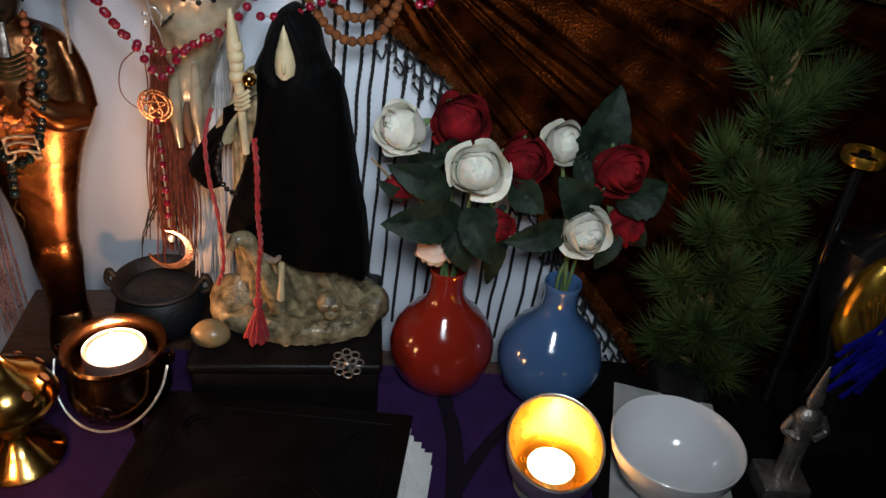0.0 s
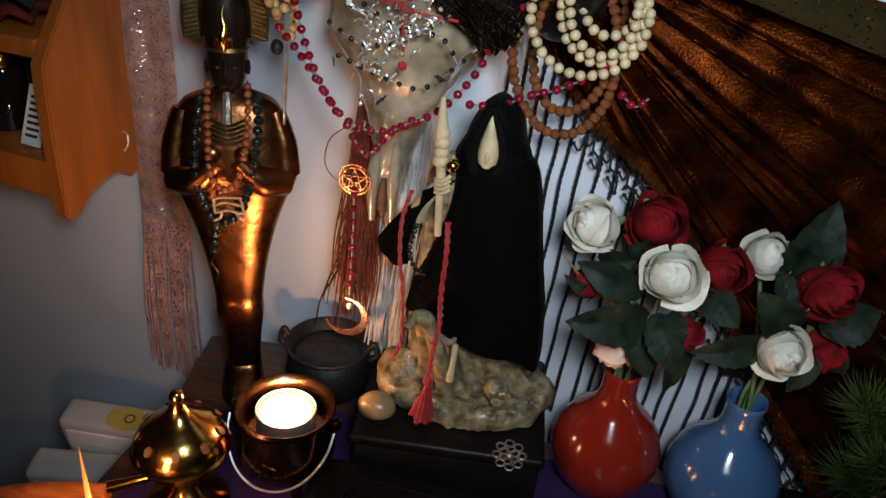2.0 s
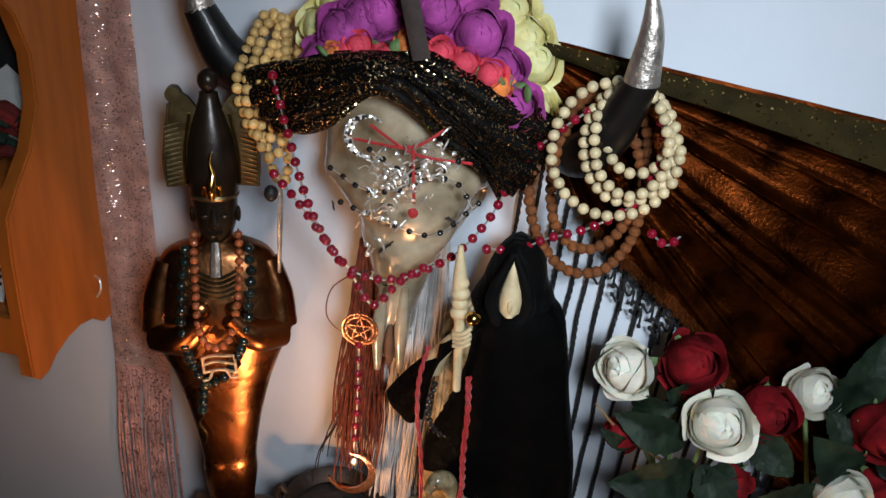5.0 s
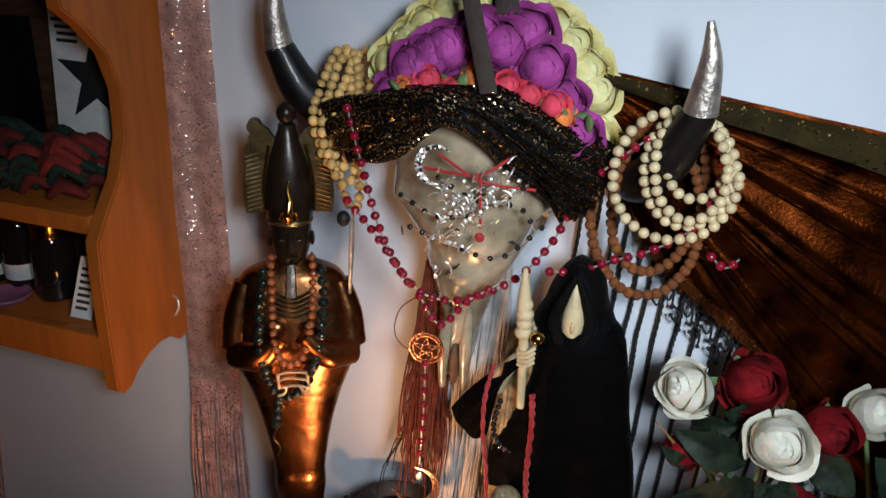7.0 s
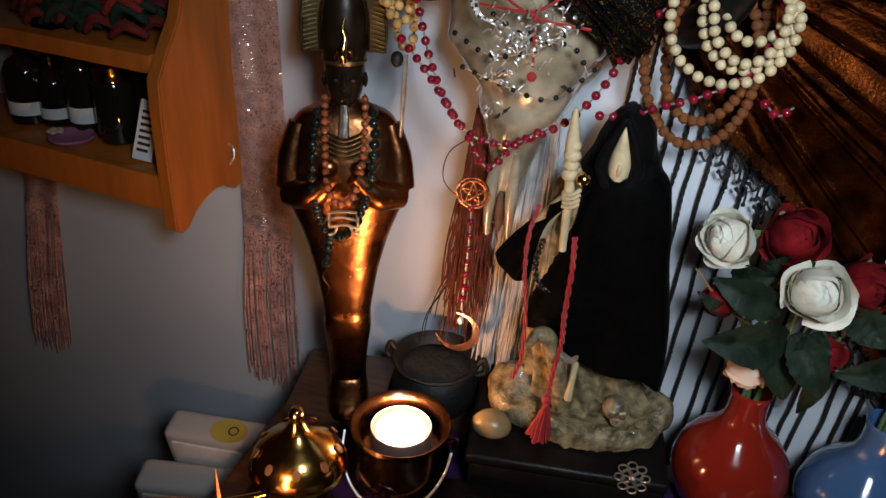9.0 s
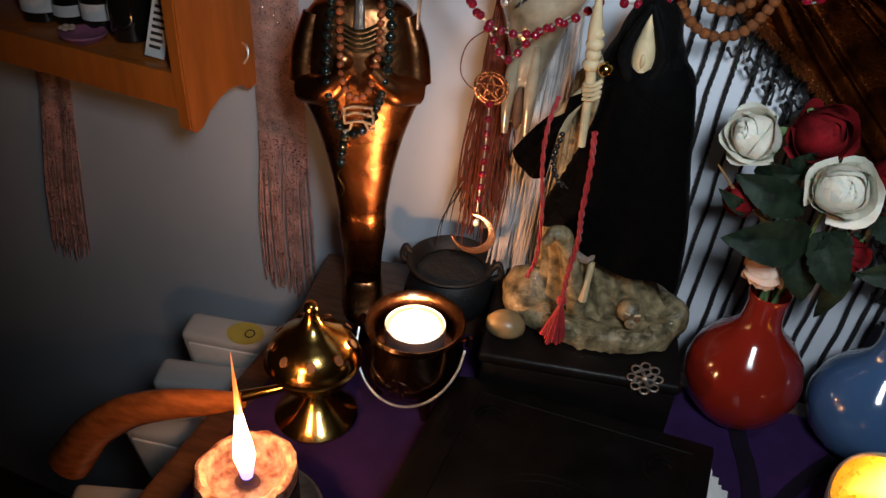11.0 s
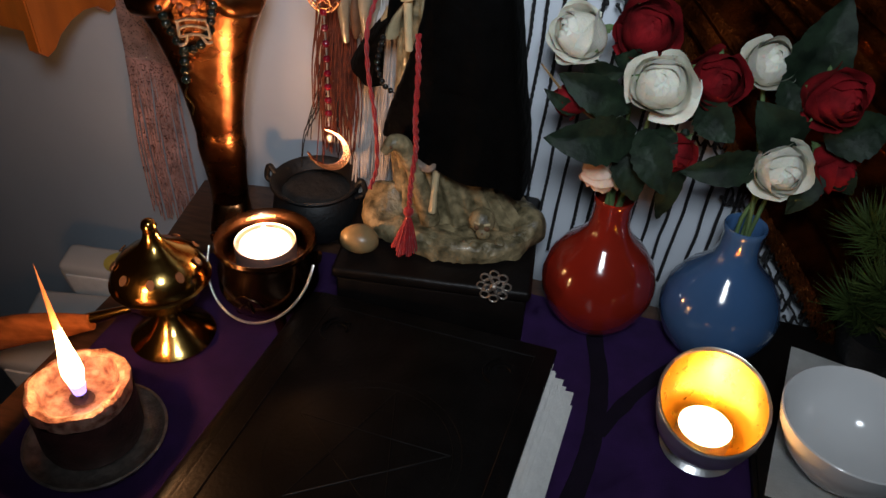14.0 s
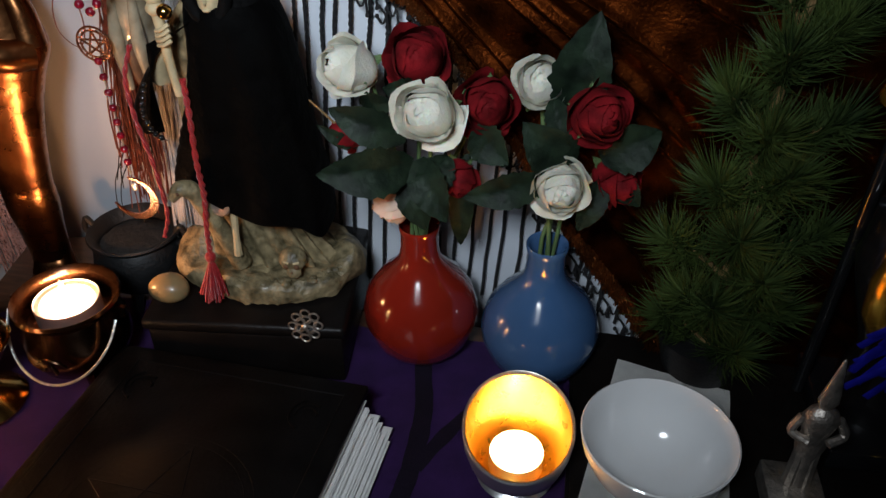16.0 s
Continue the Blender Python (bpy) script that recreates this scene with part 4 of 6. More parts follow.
for ob in [o for o in scene.collection.objects if o.parent is None and o.get("group") == "necklaces on the statue"] + [pe]:
    o0 = Vector((OX, OY, 0))
    ob.location = Matrix.Rotation(radians(FACE), 3, "Z") @ (ob.location - o0) + o0
    ob.rotation_euler.z = radians(FACE)
chain = thing("hanging_chain", (-0.263, 0.57, 0.31), "short silver chain with a barrel bead hanging from the necklace", "chain")
part("chain_link", tube([(-0.262, 0.575, 0.350), (-0.263, 0.575, 0.325), (-0.265, 0.576, 0.285)], [0.0015, 0.0022, 0.0012], 6), M["silver"], chain)
part("barrel", ball((-0.268, 0.572, 0.347), 0.005, 0.005, 0.006), M["iron"], chain, "round woven pewter bead")

# ---- horned skull ----
SKX, SKY = -0.178, 0.612
skull = thing("horned_skull", (SKX, SKY, 0.3), "lacquered bull skull with black horns hung on the wall", "skull")
SKULL = fine([(0.212, 0.0060, 0.026, 0.012), (0.220, 0.0110, 0.034, 0.016), (0.240, 0.0138, 0.037, 0.020), (0.260, 0.0168, 0.038, 0.022), (0.279, 0.0205, 0.039, 0.024), (0.296, 0.0260, 0.041, 0.026), (0.311, 0.0325, 0.043, 0.028),
              (0.323, 0.0375, 0.044, 0.030), (0.334, 0.0440, 0.046, 0.032), (0.344, 0.0530, 0.047, 0.034), (0.356, 0.0580, 0.047, 0.036), (0.374, 0.0590, 0.047, 0.038), (0.392, 0.0575, 0.046, 0.038), (0.412, 0.0545, 0.043, 0.036), (0.428, 0.046, 0.036, 0.030), (0.436, 0.030, 0.022, 0.018)], 4)
bm = loft(SKULL, (0, 0, 0), 64, 2.15)
for v in bm.verts:
    z, s = v.co.z, (1 if v.co.x > 0 else -1)
    w = min(SKULL, key=lambda q: abs(q[0] - z))[1]
    fx = abs(v.co.x) / w
    if v.co.y < 0:
        # eye sockets sunk into the flanks, with a proud rim above
        pit = math.exp(-((z - 0.345) / 0.011) ** 2) * math.exp(-((fx - 0.93) / 0.10) ** 2)
        rim = math.exp(-((z - 0.362) / 0.007) ** 2) * math.exp(-((fx - 0.93) / 0.14) ** 2)
        v.co.y += 0.012 * pit - 0.004 * rim
        v.co.x += s * (0.0025 * rim - 0.004 * pit)
        # nasal notch, brow dent
        v.co.y += 0.018 * math.exp(-((z - 0.226) / 0.020) ** 2) * math.exp(-(v.co.x / 0.0045) ** 2)
        v.co.y += 0.004 * math.exp(-((z - 0.330) / 0.03) ** 2) * math.exp(-(v.co.x / 0.012) ** 2)
    v.co += noise.noise_vector(v.co * 50) * 0.0018 + noise.noise_vector(v.co * 140) * 0.0006
    v.co += Vector((SKX + 0.004 * math.exp(-((z - 0.33) / 0.015) ** 2) - 0.005 * max(0, (0.31 - z) / 0.09), SKY, 0))
part("cranium", bm, M["bone"], skull)
part("nasal_hollow", ball((SKX - 0.0045, SKY - 0.0335, 0.234), 0.0042, 0.006, 0.019), M["hollow"], skull, "dark nasal opening")
for s in (-1, 1):
    part("nasal_bone", tube([(SKX - 0.002 + s * 0.0075, SKY - 0.0365, 0.285), (SKX - 0.004 + s * 0.0085, SKY - 0.0385, 0.250), (SKX - 0.005 + s * 0.0085, SKY - 0.0330, 0.212)], [0.003, 0.0055, 0.0026], 10), M["bone"], skull)
for pts, rs in (([(-0.225, 0.615, 0.405), (-0.270, 0.612, 0.412), (-0.305, 0.606, 0.428), (-0.324, 0.600, 0.464)], [0.021, 0.019, 0.0165, 0.0105]),
                ([(-0.072, 0.604, 0.386), (-0.060, 0.586, 0.391), (-0.046, 0.564, 0.414), (-0.034, 0.549, 0.450)], [0.013, 0.0155, 0.0145, 0.0100])):
    hb = part("horn", tube(pts, rs, 18), M["horn"], skull)
    a, b = Vector(pts[-2]), Vector(pts[-1])
    tip = [b - (b - a) * 0.05, b + Vector((0.000, -0.004, 0.028)), b + Vector((-0.004 if b.x > -0.1 else 0.006, -0.006, 0.052))]
    part("horn_tip", tube(tip, [0.0108, 0.0070, 0.0022], 16), M["pewter"], hb, "polished silver horn tip")
random.seed(11)
for k in range(9):      # small painted signs scratched into the bone
    a = Vector((SKX + random.uniform(-0.05, 0.045), SKY - 0.056, 0.3 + random.uniform(-0.01, 0.1)))
    if abs(a.x - SKX) > 0.03 and a.z < 0.32:
        continue
    bm = bmesh.new()
    for j in range(3):
        d = Vector((random.uniform(-1, 1), 0, random.uniform(-1, 1))) * 0.005
        yy = 0.050 * math.sqrt(max(0.05, 1 - ((a.x - SKX) / 0.066) ** 2))
        c = Vector((a.x, SKY - yy - 0.001, a.z))
        tube([c - d, c + d], 0.0006, 4, bm, n=2)
    part("sign", bm, M["ink"], skull)

# black and gold lame scarf over the brow
def lame(top, low, name, pleats, deep):
    tp, lw = spline(top, 81), spline(low, 81)

    def f(u, v):
        i = min(80, int(round(u * 80)))
        p = tp[i].lerp(lw[i], v)
        w = math.sin(v * math.pi)
        ph = (v + 0.16 * math.sin(u * 4 + 1) + 0.10 * noise.noise(Vector((u * 3, v * 3, pleats)))) * pleats * 2 * math.pi
        amp = deep * (0.7 + 0.6 * noise.noise(Vector((u * 5, v * 2, 8))))
        return p + Vector((0, -0.012 * w - amp * math.sin(ph), amp * 0.7 * math.cos(ph))) + noise.noise_vector(p * 40) * 0.0016
    return thick(sheet(f, 80, 36), 0.001)


ls = thing("glitter_scarf", (SKX, 0.57, 0.42), "black scarf with gold glitter tied over the skull", "scarf")
part("brow_wrap", lame([(-0.292, 0.590, 0.428), (-0.24, 0.568, 0.446), (-0.18, 0.560, 0.455), (-0.125, 0.566, 0.440), (-0.072, 0.585, 0.412)],
                       [(-0.262, 0.576, 0.390), (-0.232, 0.560, 0.398), (-0.186, 0.550, 0.425), (-0.142, 0.556, 0.392), (-0.100, 0.575, 0.368)], "brow_wrap", 4, 0.0052), M["blackgold"], ls)
part("side_fall", lame([(-0.180, 0.552, 0.440), (-0.150, 0.548, 0.418), (-0.126, 0.556, 0.390), (-0.112, 0.566, 0.362)],
                       [(-0.165, 0.548, 0.448), (-0.128, 0.553, 0.420), (-0.104, 0.564, 0.395), (-0.085, 0.580, 0.378)], "side_fall", 3.5, 0.0042), M["blackgold"], ls)


def rose(bm, at, r, n, facing=(0, -1, 0.4), mi=0, seed=0, tight=1.0):
    """Cupped petals in a spiral round one axis."""
    rnd = random.Random(seed)
    made = []
    q = Vector(facing).normalized().to_track_quat("Z", "Y").to_matrix().to_4x4()
    tr = Matrix.Translation(at) @ q
    for i in range(n):
        k = i / (n - 1)
        th = i * 2.3 + rnd.uniform(-0.25, 0.25)
        stop = math.radians(2 + 72 * k ** 1.15 + rnd.uniform(-4, 4))
        wid = 1.55 - 0.45 * k + rnd.uniform(-0.08, 0.12)
        size = r * (0.66 + 0.27 * k)
        lip = r * (0.03 + 0.15 * k) * rnd.uniform(0.6, 1.4)
        ph = rnd.uniform(0, 6)

        def f(u, v, th=th, stop=stop, wid=wid, size=size, lip=lip, k=k, ph=ph):
            s = (u - 0.5) * 2
            end = stop + 0.50 * s * s * (0.25 + 0.75 * k) + 0.07 * k * math.sin(s * 3.5 + ph)
            p = math.radians(165) + (end - math.radians(165)) * v
            over = max(0.0, (v - 0.68) / 0.32)
            rr = size * (1 + 0.05 * s * math.sin(ph) + 0.06 * math.sin(s * 5 + ph) * v) + lip * over ** 1.7
            a = th + s * wid * (1.15 - 0.25 * v)
            rad = rr * math.sin(p) * (1 - 0.10 * s * s) + lip * 0.5 * over ** 2
            h = rr * math.cos(p) * tight * (1.05 - 0.12 * k) - lip * 0.35 * over ** 3
            return tr @ Vector((rad * math.cos(a), rad * math.sin(a), h))
        if bm is None:
            made.append(sheet(f, 9, 9))
        else:
            sheet(f, 9, 9, bm, mi)
    heart = ball(tr @ Vector((0, 0, 0.12 * r * tight)), r * 0.50, r * 0.50, r * 0.54 * tight, bm, mi, 14, 10, q)
    if bm is None:
        made.append(heart)
    return made if bm is None else bm


fc = thing("flower_crown", (-0.17, 0.60, 0.46), "crown of yellow, magenta and coral cloth flowers on the skull", "flower crown")
sd = 100
for mname, nm, r, n, spots in (
        ("petaly", "yellow_flower", 0.0185, 12, [(-0.200, .612, .492), (-0.165, .615, .500), (-0.130, .608, .484), (-0.106, .602, .460), (-0.228, .606, .470), (-0.238, .600, .456), (-0.215, .610, .482), (-0.185, .615, .498), (-0.146, .612, .494), (-0.117, .605, .474), (-0.098, .600, .446), (-0.097, .590, .416)]),
        ("petalv", "magenta_flower", 0.0190, 12, [(-0.178, .586, .482), (-0.120, .580, .442), (-0.208, .584, .466), (-0.197, .585, .472), (-0.221, .582, .458), (-0.160, .582, .476), (-0.133, .578, .464), (-0.109, .575, .420), (-0.232, .578, .438), (-0.146, .590, .484)]),
        ("petalk", "coral_flower", 0.0105, 9, [(-0.124, .566, .442), (-0.165, .566, .450), (-0.215, .568, .446), (-0.207, .568, .452), (-0.140, .566, .447), (-0.136, .566, .430), (-0.190, .568, .446), (-0.155, .566, .452)]),
        ("petalo", "orange_flower", 0.010, 8, [(-0.176, .568, .456), (-0.223, .568, .444), (-0.118, .568, .434)])):
    for p in spots:
        sd += 1
        part(nm, rose(bmesh.new(), p, r, n, (p[0] * 2 + 0.36, -1, 0.35), seed=sd, tight=0.85), M[mname], fc)
bm = bmesh.new()
for k in range(22):
    rnd = random.Random(k)
    c = Vector((-0.235 + 0.135 * k / 21, 0.566 + rnd.uniform(-0.004, 0.01), 0.442 + 0.012 * math.sin(k / 21 * math.pi) - 0.012 * k / 21 + rnd.uniform(-0.006, 0.006)))
    ball(c, 0.006, 0.002, 0.004, bm, u=8, v=5, m=pose(0, 0, 0, rnd.uniform(0, 90), rnd.uniform(0, 180), 0))
part("leaves", bm, M["sepal"], fc, "small green leaves")
st = thing("suede_strap", (-0.17, 0.545, 0.47), "dark brown suede strap hanging over the flower crown", "strap")
part("strap", tube([(-0.187, 0.570, 0.53), (-0.179, 0.556, 0.503), (-0.171, 0.550, 0.475), (-0.165, 0.552, 0.450)], 0.0056, 8, flat=0.3), M["strap"], st)
part("strap_end", tube([(-0.165, 0.600, 0.55), (-0.162, 0.592, 0.52), (-0.160, 0.590, 0.495)], 0.008, 8, flat=0.3), M["strap"], st)


# ---- bead strings on the skull ----
def loop(cx, cz, rx, rz, y, tilt=0.0, n=12, back=0.022):
    out = []
    for i in range(n):
        a = 2 * math.pi * i / n
        x, z = rx * math.cos(a), rz * math.sin(a)
        out.append((cx + x * math.cos(tilt) - z * math.sin(tilt), y + back * max(0, math.sin(a)), cz + x * math.sin(tilt) + z * math.cos(tilt)))
    return out


g = thing("bead_necklace", (-0.04, 0.565, 0.39), "looped string of cream wooden beads on a horn", "necklace", "bead strings on the skull")
for cx, cz, rx, rz, y in ((-0.043, 0.403, 0.0385, 0.040, 0.550), (-0.035, 0.411, 0.022, 0.032, 0.545), (-0.035, 0.406, 0.027, 0.034, 0.553), (-0.031, 0.416, 0.019, 0.026, 0.556)):
    beads(g, loop(cx, cz, rx, rz, y, 0.15), 0.0037, M["beadcream"], closed=True, jitter=0.0004)
g = thing("bead_necklace", (-0.272, 0.58, 0.42), "bundled string of ochre wooden beads on a horn", "necklace", "bead strings on the skull")
for cx, cz, rx, rz, y in ((-0.279, 0.420, 0.013, 0.040, 0.580), (-0.272, 0.416, 0.012, 0.044, 0.575), (-0.263, 0.424, 0.012, 0.036, 0.578), (-0.270, 0.400, 0.009, 0.050, 0.585)):
    beads(g, loop(cx, cz, rx, rz, y, 0.12, back=0.05), 0.0038, M["beadtan"], closed=True, jitter=0.0006)
g = thing("seed_mala", (-0.06, 0.575, 0.36), "double loop of rough brown seed beads on a horn", "necklace", "bead strings on the skull")
beads(g, loop(-0.055, 0.368, 0.037, 0.058, 0.575, 0.1), 0.0040, M["beadbrown"], closed=True, gap=0.78, jitter=0.0005)
beads(g, loop(-0.048, 0.380, 0.030, 0.054, 0.580, -0.1), 0.0040, M["beadbrown"], closed=True, gap=0.78, jitter=0.0005)
g = thing("rosary", (-0.18, 0.55, 0.33), "long string of dark red beads swagged across the skull", "necklace", "bead strings on the skull")
for pts in ([(-0.262, 0.565, 0.430), (-0.250, 0.556, 0.395), (-0.237, 0.553, 0.352), (-0.222, 0.552, 0.322), (-0.205, 0.553, 0.304), (-0.183, 0.553, 0.300), (-0.158, 0.552, 0.310), (-0.135, 0.553, 0.326), (-0.116, 0.560, 0.350), (-0.103, 0.565, 0.378), (-0.086, 0.568, 0.402), (-0.060, 0.568, 0.425), (-0.040, 0.566, 0.437)],
            [(-0.262, 0.562, 0.365), (-0.245, 0.556, 0.350), (-0.232, 0.553, 0.335), (-0.214, 0.552, 0.310)],
            [(-0.206, 0.551, 0.302), (-0.190, 0.549, 0.282), (-0.172, 0.549, 0.302), (-0.150, 0.551, 0.318)],
            [(-0.116, 0.552, 0.331), (-0.095, 0.555, 0.332), (-0.078, 0.556, 0.341), (-0.052, 0.555, 0.352), (-0.026, 0.555, 0.372), (-0.014, 0.556, 0.405), (-0.020, 0.560, 0.430)],
            [(-0.012, 0.556, 0.352), (-0.002, 0.556, 0.345), (0.006, 0.556, 0.352)]):
    beads(g, pts, 0.0033, M["beadred"], gap=1.35, cord=M["silver"])
g = thing("black_bead_chain", (-0.17, 0.55, 0.35), "fine chain of small black beads over the brow", "necklace", "bead strings on the skull")
for pts in ([(-0.222, 0.556, 0.375), (-0.195, 0.548, 0.365), (-0.165, 0.545, 0.372), (-0.135, 0.550, 0.392)], [(-0.215, 0.556, 0.352), (-0.18, 0.545, 0.345), (-0.150, 0.546, 0.340), (-0.122, 0.558, 0.362)], [(-0.195, 0.549, 0.392), (-0.170, 0.545, 0.38), (-0.140, 0.549, 0.376), (-0.128, 0.555, 0.358)]):
    beads(g, pts, 0.0021, M["beadblack"], gap=2.4, cord=M["silver"])

ch = thing("silver_charms", (-0.19, 0.54, 0.36), "cluster of silver charms and chains pinned on the brow", "charms")
random.seed(21)
for cx, cz, w, h, n in ((-0.186, 0.352, 0.013, 0.028, 46), (-0.180, 0.385, 0.016, 0.018, 36), (-0.155, 0.392, 0.020, 0.018, 40), (-0.168, 0.372, 0.012, 0.012, 20)):
    for k in range(n):
        bm = bmesh.new()
        p = Vector((cx + random.gauss(0, w * 0.5), 0.546 - random.random() * 0.010, cz + random.gauss(0, h * 0.5)))
        if k % 3 == 0:
            ball(p, 0.0017, 0.0006, 0.0017, bm, u=8, v=5, m=pose(0, 0, 0, random.uniform(-50, 50), random.uniform(-50, 50), 0))
        else:
            d = Vector((random.uniform(-1, 1), random.uniform(-0.4, 0.4), random.uniform(-1, 1))) * 0.004
            tube([p - d, p + Vector((0.001, -0.001, 0.002)), p + d], 0.0006, 5, bm, n=5)
        part("charm", bm, M["silver"], ch)


def crescent(c, r, tilt, y, t=0.0018):
    bm = bmesh.new()
    pts = []
    for i in range(15):
        a = math.radians(-130 + 260 * i / 14)
        pts.append((r * math.cos(a), r * math.sin(a)))
    for i in range(15):
        a = math.radians(118 - 236 * i / 14)
        pts.append((r * 0.30 + r * 0.80 * math.cos(a) - r * 0.44, r * 0.86 * math.sin(a)))
    ca, sa = math.cos(tilt), math.sin(tilt)
    return prism([(c[0] + x * ca - z * sa, c[1] + x * sa + z * ca) for x, z in pts], y - t / 2, y + t / 2, bm)


part("moon_brooch", crescent((-0.196, 0.402), 0.014, math.radians(175), 0.543), M["strass"], ch, "silver crescent brooch")
rt = thing("red_ribbon", (-0.165, 0.545, 0.38), "thin red ribbon knotted across the skull's brow", "ribbon")
bm = bmesh.new()
for pts in ([(-0.205, 0.549, 0.398), (-0.168, 0.542, 0.398), (-0.145, 0.546, 0.412)], [(-0.195, 0.549, 0.408), (-0.165, 0.542, 0.394), (-0.130, 0.552, 0.388)], [(-0.166, 0.541, 0.398), (-0.165, 0.540, 0.380), (-0.164, 0.541, 0.362)]):
    tube(pts, 0.0010, 6, bm, flat=0.5)
part("ribbon", bm, M["redcord"], rt)
part("heart", ball((-0.164, 0.539, 0.356), 0.0034, 0.0016, 0.0036), M["redcord"], rt, "small red heart charm")

# pendants on threads
pc = thing("pentacle_pendant", (-0.201, 0.566, 0.25), "rose-gold openwork pentacle pendant with red bead drop", "pendant")
PC = Vector((-0.202, 0.563, 0.253))
bm = bmesh.new()
for R in (0.0128, 0.0100):
    tube([PC + Vector((R * math.cos(a), 0, R * math.sin(a))) for a in [2 * math.pi * i / 28 for i in range(29)]], 0.0009, 6, bm, n=0)
sp = [PC + Vector((0.0098 * math.sin(i * 4 * math.pi / 5), 0, 0.0098 * math.cos(i * 4 * math.pi / 5))) for i in range(6)]
for a, b in zip(sp, sp[1:]):
    tube([a, b], 0.0009, 6, bm, n=2)
for i in range(16):
    a = 2 * math.pi * i / 16
    ball(PC + Vector((0.0114 * math.cos(a), 0, 0.0114 * math.sin(a))), 0.0009, bm=bm, u=6, v=4)
part("pentacle", bm, M["rosy"], pc)
part("thread", tube([(-0.204, 0.556, 0.302), (-0.222, 0.560, 0.285), (-0.226, 0.562, 0.262), (-0.214, 0.563, 0.250), (-0.206, 0.563, 0.266), (-0.204, 0.558, 0.298)], 0.0005, 4), M["brownyarn"], pc)
mp_ = thing("moon_pendant", (-0.207, 0.572, 0.11), "silver crescent moon on a string of red beads", "pendant")
beads(mp_, [(-0.2025, 0.5635, 0.240), (-0.203, 0.566, 0.200), (-0.205, 0.569, 0.160), (-0.206, 0.570, 0.140)], 0.0032, M["beadred"], gap=1.9, cord=M["silver"])
part("crescent", crescent((-0.208, 0.117), 0.020, math.radians(-34), 0.570), M["rosy"], mp_, "openwork silver crescent")
part("star_link", ball((-0.206, 0.570, 0.128), 0.003, 0.001, 0.004), M["silver"], mp_)

# hanging yarn tassels behind the figure
random.seed(31)
for nm, mm, xa, xb, xc, xd, z0, z1, n, r, lab in (
        ("rust_tassel", "brownyarn", -0.212, -0.192, -0.226, -0.188, 0.300, 0.105, 120, 0.0007, "long rust-brown thread tassel hanging below the skull"),
        ("black_threads", "blackyarn", -0.214, -0.204, -0.246, -0.205, 0.200, 0.075, 16, 0.0006, "loose black threads hanging beside the tassel"),
        ("white_fringe", "whiteyarn", -0.180, -0.146, -0.198, -0.160, 0.330, 0.050, 150, 0.0010, "white and grey yarn fringe hanging on the wall")):
    t = thing(nm, ((xc + xd) / 2, 0.6, z1), lab, "tassel")
    bm = bmesh.new()
    for i in range(n):
        u = random.random()
        a = Vector((xa + (xb - xa) * u, 0.602 + random.uniform(0, 0.012), z0 + random.uniform(-0.005, 0.01)))
        e = Vector((xc + (xd - xc) * min(1.2, max(-0.2, u + random.gauss(0, 0.12))) + random.uniform(-0.004, 0.004), 0.600 + random.uniform(-0.008, 0.016), z1 + random.uniform(-0.02, 0.05)))
        pts = [a] + [a.lerp(e, k) + Vector((random.gauss(0, 0.0022), random.gauss(0, 0.0015), 0)) for k in (0.25, 0.5, 0.75)] + [e]
        tube(pts, [r, r, r * 0.7], 4, bm, n=13)
    tagged(part("yarn", bm, M[mm], t), kind="stuff")

# ---- black box, cloaked figure ----
bx = thing("black_box", (-0.10, 0.56, 0), "black lacquered wooden box under the cloaked figure", "box")
BR = pose(-0.0985, 0.562, 0, 0, 0, 4.5)
part("body", block((-0.083, -0.066, 0.001), (0.073, 0.072, 0.048), 0.003, m=BR), M["boxblack"], bx)
part("lid", block((-0.086, -0.069, 0.049), (0.076, 0.075, 0.060), 0.004, m=BR, seg=3), M["boxblack"], bx)
DX, DY = -0.094, 0.560
BX, BY = -0.097, 0.571      # middle of the rocky base
bm = lathe([(0, 0.0605), (0.074, 0.0605), (0.079, 0.064), (0.080, 0.070), (0.0775, 0.0765), (0.072, 0.0790), (0.064, 0.0775), (0.055, 0.0760), (0.045, 0.0765), (0.034, 0.078), (0.022, 0.080), (0.010, 0.081), (0, 0.0815)], (BX, BY, 0), 96, 1.0, 0.69)
bmesh.ops.subdivide_edges(bm, edges=[e for e in bm.edges if e.calc_length() > 0.005], cuts=1, use_grid_fill=True)
random.seed(8)
for cx, cy, w, h in ((-0.152, 0.560, 0.014, 0.016), (-0.143, 0.566, 0.010, 0.014), (-0.165, 0.572, 0.010, 0.012), (-0.036, 0.572, 0.013, 0.013), (-0.026, 0.560, 0.008, 0.006), (-0.110, 0.533, 0.012, 0.005), (-0.090, 0.530, 0.010, 0.004), (-0.132, 0.540, 0.009, 0.006)):
    for v in bm.verts:
        if v.co.z > 0.066:
            v.co.z += h * math.exp(-((v.co.x - cx) ** 2 + (v.co.y - cy) ** 2) / (w * w))
for v in bm.verts:      # broken rim, knobs and gullies
    edge_ = 1 + 0.05 * noise.noise(v.co * 38) + 0.025 * noise.noise(v.co * 95)
    v.co.x, v.co.y = BX + (v.co.x - BX) * edge_, BY + (v.co.y - BY) * edge_
    if v.co.z > 0.0625:
        v.co.z += 0.0032 * noise.noise(v.co * 75) + 0.0024 * noise.noise(v.co * 190)
